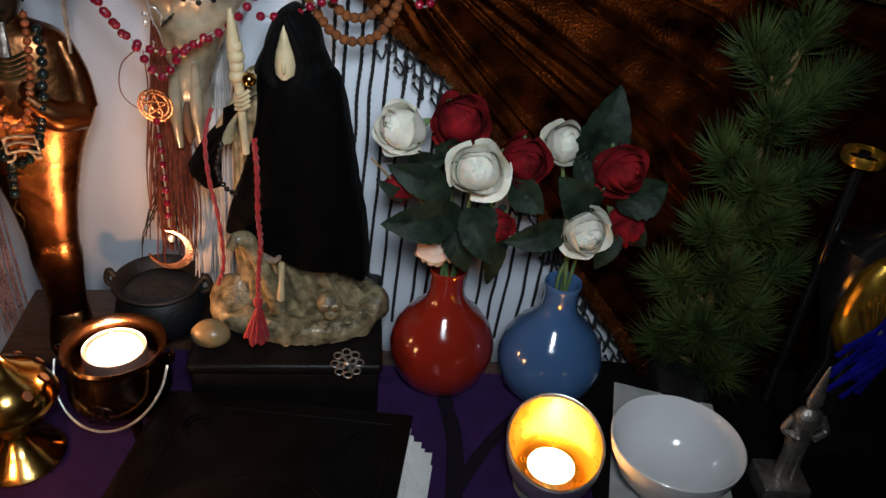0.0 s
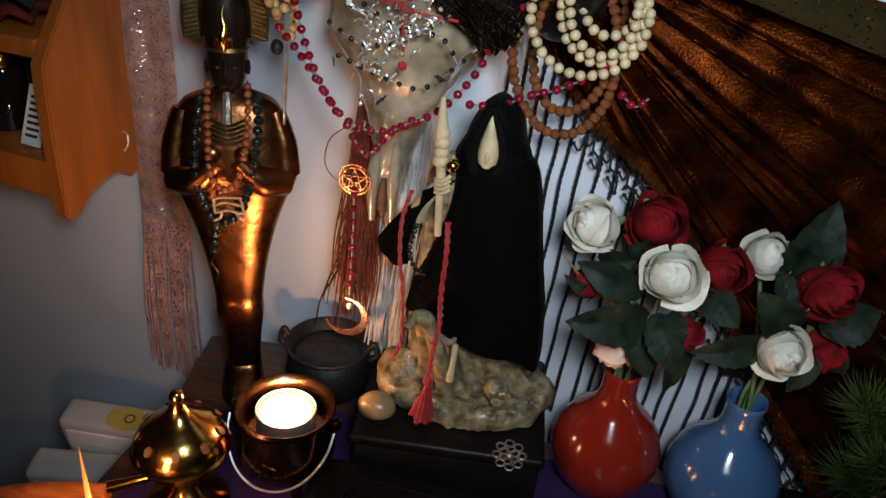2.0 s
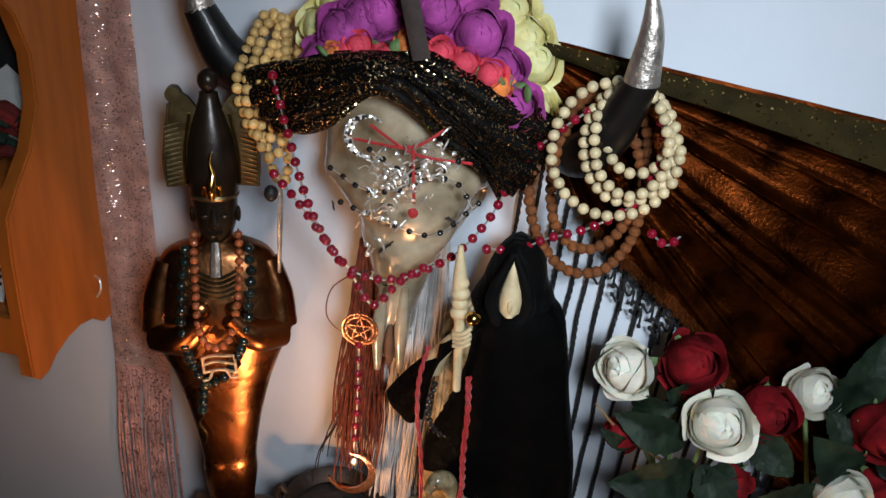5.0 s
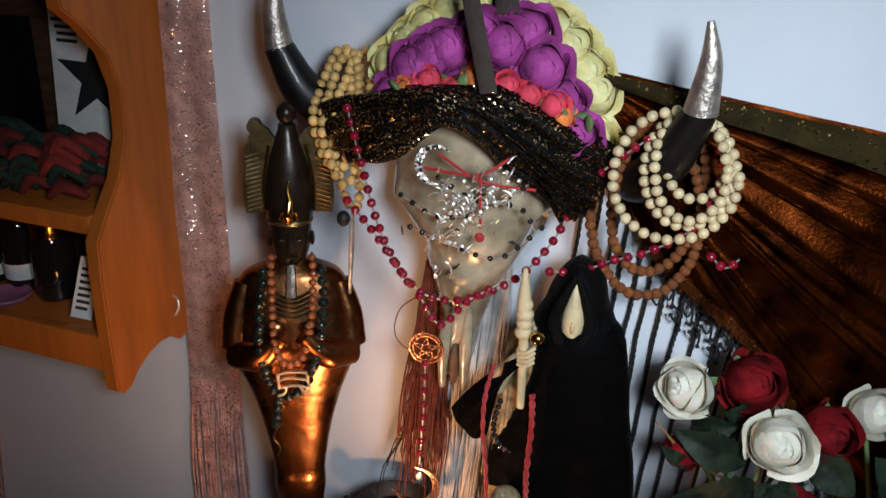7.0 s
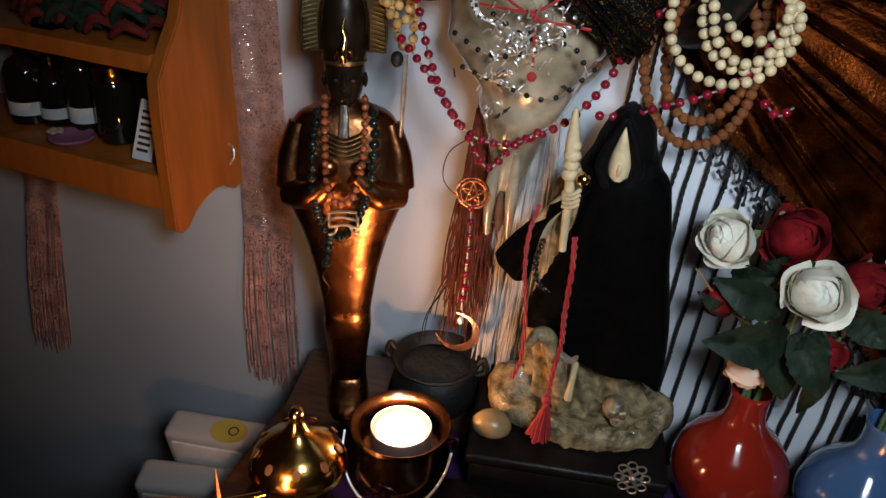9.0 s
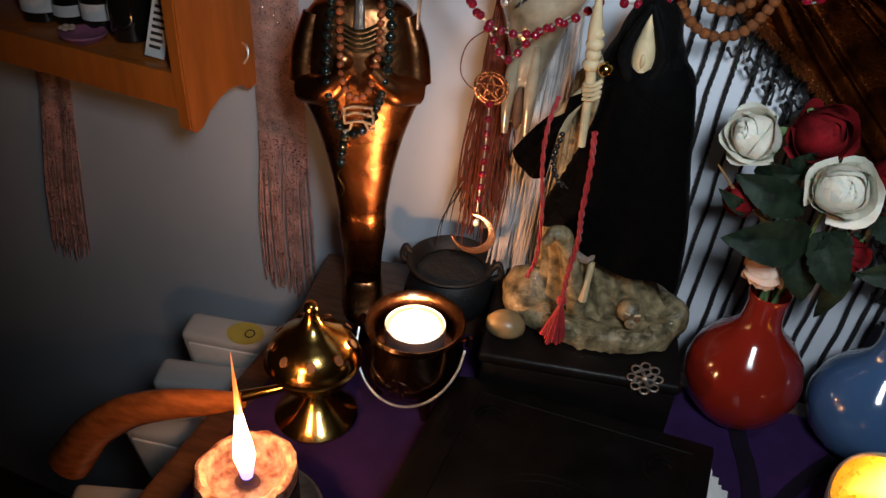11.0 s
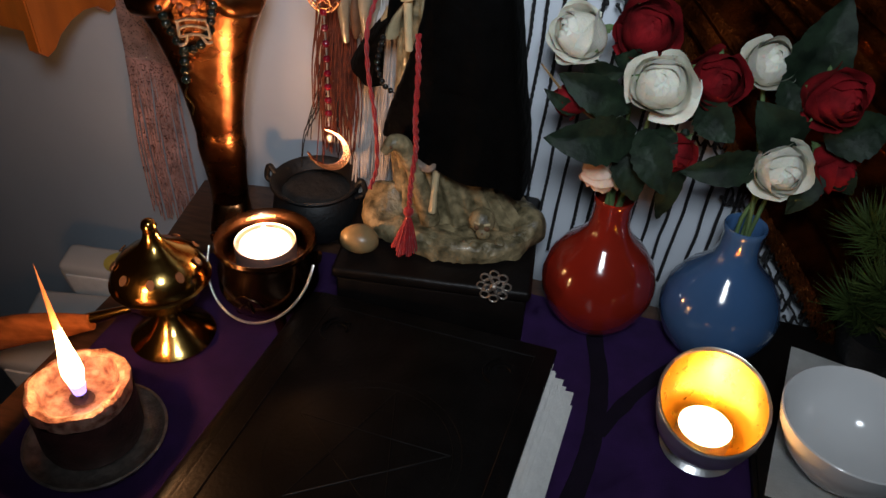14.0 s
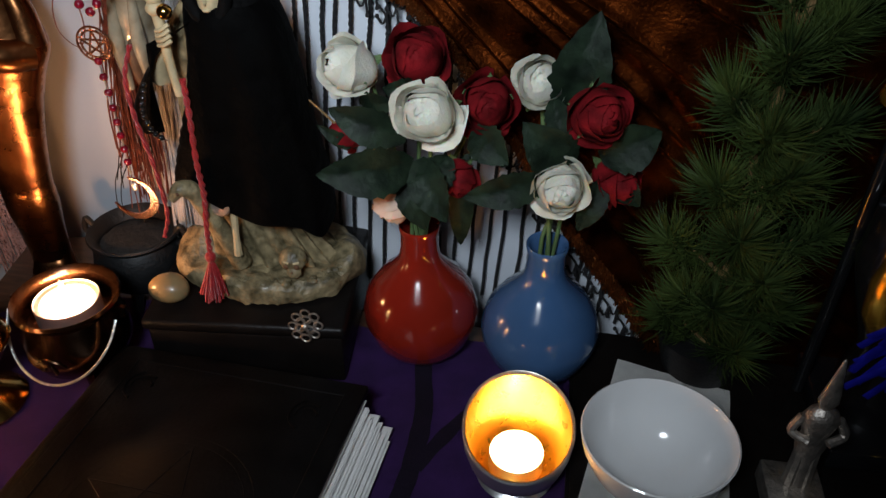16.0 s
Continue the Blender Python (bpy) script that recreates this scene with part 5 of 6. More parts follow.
for k in range(46):     # small stones and coils round the rim
    a = random.uniform(math.pi * 0.95, math.pi * 2.05)
    r = random.uniform(0.80, 0.95)
    ball((BX + 0.077 * r * math.cos(a), BY + 0.053 * r * math.sin(a), 0.0785), random.uniform(0.002, 0.0050), random.uniform(0.002, 0.004), random.uniform(0.0015, 0.003), bm, u=10, v=6)
for c, n, r in (((-0.104, 0.5275, 0.0785), 3, 0.0075), ((-0.045, 0.541, 0.079), 2, 0.005), ((-0.150, 0.545, 0.079), 2, 0.006)):
    tube([(c[0] + r * (1 - i / (14 * n)) * math.cos(i * 0.5), c[1] + 0.6 * r * (1 - i / (14 * n)) * math.sin(i * 0.5), c[2]) for i in range(12 * n)], 0.0013, 6, bm, n=0)
for v in bm.verts:
    v.co.z = max(v.co.z, 0.0605)
# pleated robe that spreads over the base
robe = lathe([(0.055, 0.078), (0.052, 0.086), (0.048, 0.098), (0.044, 0.115), (0.041, 0.135), (0.034, 0.16), (0.030, 0.20), (0.029, 0.245), (0.026, 0.275), (0.014, 0.290), (0, 0.292)], (0, 0, 0), 208, 1.0, 1.0)
for v in robe.verts:
    a = math.atan2(v.co.y, v.co.x)
    low = max(0.0, (0.16 - v.co.z) / 0.08)
    k = 1 + (0.035 + 0.055 * low) * math.sin(a * 20 + 3 * noise.noise(Vector((a * 2, v.co.z * 9, 0)))) + 0.04 * low * noise.noise(Vector((a * 3, v.co.z * 20, 5)))
    v.co.x, v.co.y = v.co.x * k - 0.114 + 0.020 * low, v.co.y * k * (0.60 - 0.12 * min(1, low)) + DY + 0.012 * min(1, low)
tmp = bpy.data.meshes.new("tmp")
robe.to_mesh(tmp)
robe.free()
bm.from_mesh(tmp)
bpy.data.meshes.remove(tmp)
# pale face
lathe([(0, 0.288), (0.005, 0.289), (0.0082, 0.296), (0.0088, 0.303), (0.0075, 0.311), (0.0045, 0.320), (0.0018, 0.330), (0, 0.335)], (DX - 0.003, DY - 0.023, 0), 18, 0.88, 0.9, bm, 1)
ball((DX - 0.003, DY - 0.0305, 0.302), 0.0018, 0.003, 0.0045, bm, mi=1, u=8, v=6)
ball((DX - 0.003, DY - 0.0295, 0.2945), 0.0030, 0.0020, 0.0012, bm, mi=1, u=8, v=6)
# small round ornament on the base and raised forearm, hand and staff
ball((-0.067, 0.540, 0.0930), 0.0110, 0.0105, 0.0105, bm, mi=0, u=18, v=12)
ball((-0.0645, 0.5325, 0.0860), 0.0060, 0.0050, 0.0055, bm, mi=0)
for dx in (-0.0040, 0.0042):
    ball((-0.0655 + dx, 0.5306, 0.0920), 0.0025, 0.0016, 0.0024, bm, mi=2, u=8, v=6)
    tube([(-0.0655 + dx * 1.5, 0.5318, 0.0960), (-0.0655 + dx * 0.4, 0.5302, 0.0955)], 0.0011, 6, bm, mi=1, n=2)
ball((-0.0645, 0.5285, 0.0880), 0.0010, 0.0010, 0.0015, bm, mi=2, u=6, v=5)
tube([(-0.147, 0.547, 0.240), (-0.141, 0.538, 0.256), (-0.130, 0.530, 0.276)], [0.0085, 0.0062, 0.0042], 10, bm, mi=1)
ball((DX - 0.034, DY - 0.032, 0.279), 0.0055, 0.005, 0.007, bm, mi=1)
for k in range(4):
    tube([(DX - 0.037, DY - 0.036, 0.272 + k * 0.0032), (DX - 0.031, DY - 0.040, 0.274 + k * 0.0034), (DX - 0.026, DY - 0.0385, 0.277 + k * 0.0036)], 0.0014, 6, bm, mi=1, n=6)
tube([(-0.127, 0.529, 0.235), (-0.1275, 0.527, 0.26), (-0.128, 0.526, 0.285), (-0.130, 0.526, 0.318), (-0.131, 0.526, 0.343)], [0.0028, 0.0030, 0.0036, 0.0050, 0.0015], 10, bm, mi=1)
for z, r in ((0.296, 0.0062), (0.303, 0.0055), (0.310, 0.0062), (0.317, 0.0052)):
    ball((-0.129, 0.526, z), r, r, 0.005, bm, mi=1)
# long-necked beast head leaning out of the robe
tube([(-0.110, 0.540, 0.085), (-0.115, 0.532, 0.115), (-0.122, 0.524, 0.145), (-0.128, 0.520, 0.163), (-0.135, 0.515, 0.167), (-0.141, 0.511, 0.160)], [0.0085, 0.0075, 0.0065, 0.0070, 0.0062, 0.0032], 14, bm, mi=0)
ball((-0.1345, 0.5095, 0.1665), 0.0015, 0.0012, 0.0015, bm, mi=2, u=6, v=5)
tube([(-0.104, 0.530, 0.145), (-0.105, 0.528, 0.120), (-0.106, 0.528, 0.102)], [0.0030, 0.0026, 0.0034], 8, bm, mi=1)
solo("hooded_figure", bm, [M["stonecast"], M["facecast"], M["hollow"]], (DX, DY, 0.0605), "pale resin robed statue with a staff on a rocky base", "statue")
bl = thing("gold_ball", (-0.119, 0.515, 0.297), "small brass ball hung beside the staff", "ornament")
part("ball", ball((-0.119, 0.518, 0.297), 0.005), M["brass"], bl)

# cloak: body shell with an open front, sleeve, hood
ck = thing("velvet_cloak", (DX, DY, 0.13), "black velvet hooded cloak draped over the statue", "cloak")


CLOAK = fine([(0.296, -0.119, -0.069, 0.026), (0.286, -0.1200, -0.060, 0.031), (0.268, -0.1205, -0.0555, 0.034), (0.244, -0.1250, -0.0515, 0.036), (0.210, -0.1350, -0.0465, 0.037), (0.166, -0.1500, -0.0385, 0.038), (0.120, -0.1520, -0.0350, 0.039)], 8)


def cloak(u, v):
    # u runs all round, v from the neck to a hem that slants down from the open side
    a = 2 * math.pi * u
    x0 = -0.090 + 0.053 * math.copysign(abs(math.cos(a)) ** 0.85, math.cos(a))
    hem = 0.166 - 0.40 * max(0.0, min(0.104, x0 + 0.141)) + 0.004 * math.sin(a * 5) if math.sin(a) < 0.2 else 0.126
    z = 0.296 + (hem - 0.296) * v
    zz, xl, xr, d = min(CLOAK, key=lambda q: abs(q[0] - z))
    c, s = math.cos(a), math.sin(a)
    fold = 1 + 0.035 * v * math.sin(a * 9 + 2 * noise.noise(Vector((a, z * 8, 1)))) + 0.03 * noise.noise(Vector((a * 2, z * 30, 3)))
    return Vector(((xl + xr) / 2 + (xr - xl) / 2 * math.copysign(abs(c) ** 0.85, c) * (1 + 0.3 * (fold - 1)), 0.558 + d * fold * (s ** 0.8 if s > 0 else -abs(s) ** 0.5), z))


part("mantle", thick(sheet(cloak, 110, 40), 0.0016), M["blackvelvet"], ck)
bm = loft(fine([(0.290, 0.0300, 0.029, 0.028), (0.298, 0.0265, 0.028, 0.027), (0.306, 0.0225, 0.027, 0.027), (0.316, 0.0200, 0.027, 0.026), (0.326, 0.0160, 0.0255, 0.023), (0.333, 0.0105, 0.023, 0.018), (0.338, 0.0040, 0.018, 0.010)], 4), (-0.0945, 0.562, 0), 40, 2.0)
part("hood", rough_up(bm, 0.0015, 60), M["blackvelvet"], ck)
bm = bmesh.new()
for s in (-1, 1):       # folds that close round the face into a pointed opening
    tube([(DX - 0.003 + s * 0.0005, 0.5355, 0.3365), (DX - 0.003 + s * 0.0085, 0.5330, 0.318), (DX - 0.003 + s * 0.0125, 0.5330, 0.302), (DX - 0.003 + s * 0.0060, 0.5325, 0.288), (DX - 0.003, 0.5320, 0.284)], [0.0020, 0.0036, 0.0042, 0.0040, 0.0030], 10, bm)
part("hood_rim", bm, M["blackvelvet"], ck)


def sleeve(u, v):
    # a wide hanging sleeve: u along the arm, v from its top down to the cuff
    top = Vector((DX - 0.012, DY - 0.030, 0.288)).lerp(Vector((-0.140, DY - 0.034, 0.272)), u)
    low = Vector((-0.142, DY - 0.018, 0.236)).lerp(Vector((-0.176, DY - 0.012, 0.205)), 1 - u) if u < 0 else Vector((-0.180, DY - 0.004, 0.208)).lerp(Vector((-0.150, DY - 0.022, 0.199)), u)
    mid = top.lerp(low, 0.5) + Vector((-0.010 * (1 - u), -0.004, 0.012 * (1 - u)))
    p = top * (1 - v) ** 2 + mid * 2 * v * (1 - v) + low * v * v
    return p + Vector((0, -0.010 * math.sin(u * math.pi) * (0.4 + v) + 0.002 * math.sin(u * 11 + v * 3), 0))


part("sleeve", thick(sheet(sleeve, 26, 14), 0.0016), M["blackvelvet"], ck)
rc = thing("tasselled_sash", (-0.123, 0.50, 0.1), "twisted red cord with a tassel hanging down the cloak", "sash")
CP = [(-0.119, 0.523, 0.250), (-0.1175, 0.519, 0.225), (-0.118, 0.516, 0.19), (-0.117, 0.515, 0.165), (-0.120, 0.514, 0.135), (-0.121, 0.513, 0.112)]
cs = spline(CP, 60)
bm = bmesh.new()
for ph in (0, math.pi):
    tube([p + 0.0011 * Vector((math.cos(i * 0.9 + ph), math.sin(i * 0.9 + ph), 0)) for i, p in enumerate(cs)], 0.0013, 6, bm, n=0)
for ph in (0, math.pi):
    tube([p + 0.0009 * Vector((math.cos(i * 0.9 + ph), math.sin(i * 0.9 + ph), 0)) for i, p in enumerate(spline([(-0.146, 0.515, 0.275), (-0.150, 0.507, 0.255), (-0.150, 0.507, 0.225), (-0.146, 0.508, 0.19), (-0.145, 0.508, 0.15), (-0.150, 0.505, 0.130)], 50))], 0.0010, 6, bm, n=0)
part("twist", bm, M["redcord"], rc)
bm = ball((-0.1215, 0.513, 0.109), 0.0042, 0.0042, 0.005)
for k in range(60):
    a, r = random.uniform(0, 6.28), math.sqrt(random.random())
    tube([(-0.1215, 0.513, 0.108), (-0.1222 + 0.005 * r * math.cos(a), 0.512 + 0.005 * r * math.sin(a), 0.094), (-0.124 + 0.011 * r * math.cos(a), 0.511 + 0.009 * r * math.sin(a), 0.070 + random.uniform(-0.002, 0.006))], 0.0008, 4, bm, n=5)
part("tassel", bm, M["redcord"], rc)
rd = thing("round_charm", (-0.110, 0.521, 0.150), "small dark metal disc charm hanging on the robe", "charm")
part("disc", lathe([(0, 0.0016), (0.0070, 0.0012), (0.0082, 0), (0.0070, -0.0012), (0, -0.0016)], (-0.110, 0.5225, 0.150), 20, m=pose(0, 0, 0, 78, 0, 0)), M["pewter"], rd)
bbr = thing("black_bead_chain", (-0.14, 0.505, 0.23), "short string of black beads over the statue's arm", "necklace")
beads(bbr, [(-0.140, 0.510, 0.250), (-0.143, 0.506, 0.232), (-0.138, 0.505, 0.218), (-0.130, 0.506, 0.212)], 0.0021, M["beadblack"])
solo("pebble", rough_up(ball((-0.163, 0.514, 0.0725), 0.0165, 0.013, 0.012, u=20, v=14), 0.001, 60), M["pebble"], (-0.163, 0.514, 0.0605), "smooth honey-coloured pebble on the black box", "stone")
br = thing("silver_brooch", (-0.047, 0.503, 0.062), "silver openwork flower brooch at the edge of the box", "brooch")
for ring, n in ((0.010, 8), (0.005, 6)):
    for i in range(n):
        a = 2 * math.pi * i / n + ring * 90
        c = Vector((-0.047 + ring * math.cos(a), 0.498 + ring * math.sin(a) * 0.5, 0.063 + ring * 0.8 * math.sin(a)))
        part("petal_ring", tube([c + Vector((0.0036 * math.cos(b), -0.001, 0.0036 * math.sin(b))) for b in [2 * math.pi * j / 10 for j in range(11)]], 0.0008, 5, n=0), M["pewter"], br)
part("centre_stud", ball((-0.047, 0.495, 0.064), 0.003, u=8, v=6), M["pewter"], br)

# ---- cauldron, candle pot, incense burner, pillar candle ----
cz = thing("iron_cauldron", (-0.229, 0.588, 0), "small black cast-iron cauldron with ash inside", "cauldron")
C = (-0.229, 0.588, 0)
part("bowl", lathe([(0, 0.012), (0.022, 0.014), (0.036, 0.026), (0.041, 0.042), (0.038, 0.058), (0.034, 0.064), (0.038, 0.068), (0.041, 0.071), (0.040, 0.073), (0.035, 0.070), (0.031, 0.063), (0.034, 0.050), (0.028, 0.046), (0, 0.046)], C, 36), M["iron"], cz)
part("ash", rough_up(lathe([(0.0325, 0.060), (0.026, 0.064), (0.014, 0.0665), (0, 0.067)], C, 28), 0.003, 90), M["ash"], cz, "grey ash filling")
for i in range(3):
    a = i * 2.09 + 0.6
    part("foot", tube([(C[0] + 0.024 * math.cos(a), C[1] + 0.024 * math.sin(a), 0.020), (C[0] + 0.029 * math.cos(a), C[1] + 0.029 * math.sin(a), 0.001)], [0.006, 0.004], 8), M["iron"], cz)
for s in (-1, 1):
    part("lug", tube([(C[0] + s * 0.038, C[1], 0.060), (C[0] + s * 0.047, C[1], 0.066), (C[0] + s * 0.044, C[1], 0.078), (C[0] + s * 0.039, C[1], 0.072)], 0.0028, 8), M["iron"], cz)


def tealight(at, name_label, r=0.0195, h=0.016, pool=0.0187):
    t = thing("tealight", at, name_label, "candle", "tealights")
    part("cup", lathe([(0, 0), (r, 0), (r, h), (r - 0.0006, h + 0.0003), (r - 0.0010, h - 0.001), (pool + 0.0002, h - 0.0028), (pool + 0.0002, 0.001)], at, 40), M["alu"], t)
    part("wax", lathe([(pool, 0.002), (pool, h - 0.002), (pool - 0.003, h - 0.003), (0, h - 0.003)], at, 40), M["wax"], t, "molten white wax, made to emit as if flame-lit")
    a = Vector(at)
    part("wick", tube([a + Vector((0, 0, h - 0.003)), a + Vector((0.0006, 0, h + 0.003))], 0.0006, 6, n=2), M["wick"], t)
    part("flame", lathe([(0, h), (0.0028, h + 0.003), (0.0034, h + 0.006), (0.002, h + 0.012), (0, h + 0.018)], at, 12), M["flame"], t)


pt = thing("candle_pot", (-0.232, 0.482, 0), "dark copper cauldron-shaped candle pot with wire handle", "candle holder")
P = (-0.2305, 0.4815, 0.007)
part("bowl", lathe([(0, 0.010), (0.020, 0.011), (0.034, 0.020), (0.0405, 0.034), (0.0400, 0.048), (0.0355, 0.060), (0.0345, 0.066), (0.0375, 0.070), (0.0405, 0.074), (0.0395, 0.077), (0.0355, 0.074), (0.0320, 0.066), (0.033, 0.060), (0.032, 0.0575), (0, 0.0575)], P, 44), M["copper"], pt)
for i in range(3):
    a = i * 2.09 - 0.9
    part("foot", tube([(P[0] + 0.022 * math.cos(a), P[1] + 0.022 * math.sin(a), 0.025), (P[0] + 0.029 * math.cos(a), P[1] + 0.029 * math.sin(a), 0.001)], [0.006, 0.004], 8), M["copper"], pt)
for s in (-1, 1):
    part("lug", tube([(P[0] + s * 0.0385, P[1], 0.073), (P[0] + s * 0.045, P[1], 0.077), (P[0] + s * 0.0440, P[1], 0.069)], 0.0024, 8), M["copper"], pt)
hd = [(P[0] - 0.044 * math.cos(a), P[1] - 0.010 - 0.036 * math.sin(a), 0.073 - 0.040 * math.sin(a)) for a in [math.pi * i / 12 for i in range(13)]]
part("handle", tube(hd, 0.0011, 8), M["silver"], pt, "thin bright wire handle")
bm = bmesh.new()
for pts in ([(-0.012, 0.040), (-0.004, 0.046), (0.006, 0.044), (0.012, 0.038)], [(-0.008, 0.034), (0.0, 0.040), (0.004, 0.032)], [(0.0, 0.046), (0.001, 0.036)]):
    tube([(P[0] + x, P[1] - 0.0405 * math.sqrt(max(0, 1 - (x / 0.041) ** 2)) - 0.0002, z + 0.007) for x, z in pts], 0.0012, 6, bm)
part("relief", bm, M["copper"], pt, "raised scroll relief")
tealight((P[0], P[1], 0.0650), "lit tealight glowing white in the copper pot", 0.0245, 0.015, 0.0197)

bz = thing("incense_burner", (-0.299, 0.432, 0), "polished brass incense burner with pierced domed lid", "incense burner")
B = (-0.299, 0.432, 0)
part("foot", lathe([(0, 0.001), (0.033, 0.001), (0.034, 0.004), (0.030, 0.009), (0.020, 0.017), (0.012, 0.026), (0.0085, 0.034), (0.0075, 0.040), (0.012, 0.043)], B, 36), M["brass"], bz)
part("bowl", lathe([(0.008, 0.042), (0.022, 0.046), (0.030, 0.053), (0.033, 0.061), (0.037, 0.066), (0.0385, 0.069), (0.036, 0.071), (0, 0.071)], B, 40), M["brass"], bz)
lid = part("lid", lathe([(0.0365, 0.0712), (0.0355, 0.078), (0.031, 0.087), (0.024, 0.094), (0.017, 0.099), (0.010, 0.105), (0.0065, 0.112), (0.0050, 0.119), (0.0060, 0.122), (0.0045, 0.127), (0, 0.130)], B, 40), M["brass"], bz)
for i in range(9):
    a = i * 2 * math.pi / 9 + 0.2
    d = Vector((math.cos(a), math.sin(a), 0.75)).normalized()
    q = d.to_track_quat("Z", "Y").to_matrix().to_4x4()
    part("piercing", lathe([(0, 0.0006), (0.0042, 0.0004), (0.0046, -0.0006)], Vector(B) + Vector((0.0318 * math.cos(a), 0.0318 * math.sin(a), 0.0882)), 12, sx=0.7, m=q), M["hollow"], lid, "dark pierced hole")

bz.scale, bz.location.y = (1, 1, 0.92), 0.436

hn = thing("curved_handle", (-0.42, 0.40, -0.05), "curved varnished wooden handle with a brass shaft", "handle")
part("grip", tube([(-0.345, 0.402, 0.034), (-0.375, 0.398, 0.026), (-0.41, 0.394, 0.016), (-0.448, 0.390, -0.002), (-0.482, 0.385, -0.032), (-0.512, 0.380, -0.076)], [0.007, 0.012, 0.014, 0.0155, 0.0165, 0.019], 16, flat=0.75), M["armwood"], hn)
part("shaft", tube([(-0.306, 0.424, 0.045), (-0.325, 0.415, 0.040), (-0.350, 0.404, 0.034)], [0.0025, 0.0035, 0.005], 10), M["brass"], hn, "thin tapered brass shaft")

pl = thing("pillar_candle", (-0.301, 0.327, 0), "burning terracotta pillar candle with a hollow top", "candle")
K = (-0.301, 0.327, 0)
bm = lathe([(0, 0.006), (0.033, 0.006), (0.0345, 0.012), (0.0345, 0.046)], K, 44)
part("side", bm, M["pillarside"], pl, "wax side, coloured darker than the rim")
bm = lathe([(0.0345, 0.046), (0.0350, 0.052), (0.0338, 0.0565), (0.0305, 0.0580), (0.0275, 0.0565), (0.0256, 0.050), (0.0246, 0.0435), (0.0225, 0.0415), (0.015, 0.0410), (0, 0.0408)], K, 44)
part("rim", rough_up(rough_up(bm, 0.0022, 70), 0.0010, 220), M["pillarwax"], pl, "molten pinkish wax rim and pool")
part("wick", tube([(K[0], K[1], 0.0435), (K[0] + 0.001, K[1], 0.051)], 0.0011, 6, n=3), M["wick"], pl)
part("wick_well", lathe([(0.009, 0.0428), (0.006, 0.0434), (0, 0.0432)], K, 20, sy=0.8), M["hollow"], pl, "dark pool round the wick")
F = Vector((K[0], K[1], 0.048))
fl = part("flame", lathe([(0, 0.003), (0.0052, 0.010), (0.0072, 0.020), (0.0066, 0.030), (0.0046, 0.043), (0.0032, 0.054), (0.0025, 0.060)], F, 16), M["flame"], pl, "tall bright flame")
part("flame_root", lathe([(0, -0.003), (0.0042, 0.001), (0.0054, 0.009), (0.005, 0.0105)], F, 14), M["flameblue"], fl, "blue root of the flame")
part("flame_tip", lathe([(0.0025, 0.0602), (0.0018, 0.074), (0.0011, 0.090), (0, 0.114)], F, 10), M["flametip"], fl, "thin red-orange tip of the flame")
pd = thing("candle_dish", (K[0], K[1], 0), "shallow dark metal dish under the pillar candle", "dish")
part("dish", lathe([(0, 0.001), (0.038, 0.001), (0.047, 0.005), (0.049, 0.009), (0.047, 0.0092), (0.044, 0.006), (0.036, 0.0045), (0, 0.0045)], (K[0] + 0.003, K[1] - 0.002, 0), 44), M["pewter"], pd)

# ---- black book ----
bk = thing("black_book", (-0.09, 0.36, 0), "thick black leather-bound book with embossed cover", "book")
q = [Vector((-0.180, 0.473, 0)), Vector((0.008, 0.459, 0)), Vector((-0.022, 0.190, 0)), Vector((-0.210, 0.204, 0))]
ux, uy = (q[1] - q[0]).normalized(), (q[3] - q[0]).normalized()
BM_ = Matrix((( ux.x, -uy.x, 0, q[3].x), (ux.y, -uy.y, 0, q[3].y), (0, 0, 1, 0), (0, 0, 0, 1)))
WX, LY = (q[1] - q[0]).length, (q[3] - q[0]).length
part("front_cover", block((-0.002, -0.002, 0.0395), (WX + 0.002, LY + 0.002, 0.0445), 0.002, m=BM_, seg=2), M["leather"], bk)
part("back_cover", block((-0.002, -0.002, 0.0015), (WX + 0.003, LY + 0.002, 0.0055), 0.0015, m=BM_), M["leather"], bk)
part("spine", tube([BM_ @ Vector((0.001, -0.001, 0.023)), BM_ @ Vector((0.001, LY + 0.001, 0.023))], 0.021, 20, n=2, flat=1.0), M["leather"], bk)
bm = bmesh.new()
random.seed(17)
for k in range(30):     # page block with uneven sheets
    z = 0.0062 + k * 0.00110
    off = random.uniform(-0.002, 0.002) + 0.024 * (1 - k / 29) ** 1.3
    bm = block((0.01, 0.004 + random.uniform(0, 0.004), z), (WX - 0.002 + off, LY - 0.004 - random.uniform(0, 0.012) - 0.006 * (k % 7 == 1), z + 0.00098), m=BM_)
    part("page_section", bm, M["paper"], bk, smooth=False)
bm = bmesh.new()
for pts in ([(0.012, 0.012), (WX - 0.012, 0.012)], [(0.012, LY - 0.012), (WX - 0.012, LY - 0.012)], [(0.012, 0.012), (0.012, LY - 0.012)], [(WX - 0.012, 0.012), (WX - 0.012, LY - 0.012)]):
    tube([BM_ @ Vector((*p, 0.0440)) for p in pts], 0.0010, 6, bm, n=2)
cx, cy = WX / 2, LY / 2
for R in (0.064, 0.058):
    tube([BM_ @ Vector((cx + R * math.cos(a), cy + R * math.sin(a), 0.0437)) for a in [2 * math.pi * i / 48 for i in range(49)]], 0.0010, 6, bm, n=0)
sp = [BM_ @ Vector((cx + 0.056 * math.sin(i * 4 * math.pi / 5), cy + 0.056 * math.cos(i * 4 * math.pi / 5), 0.0434)) for i in range(6)]
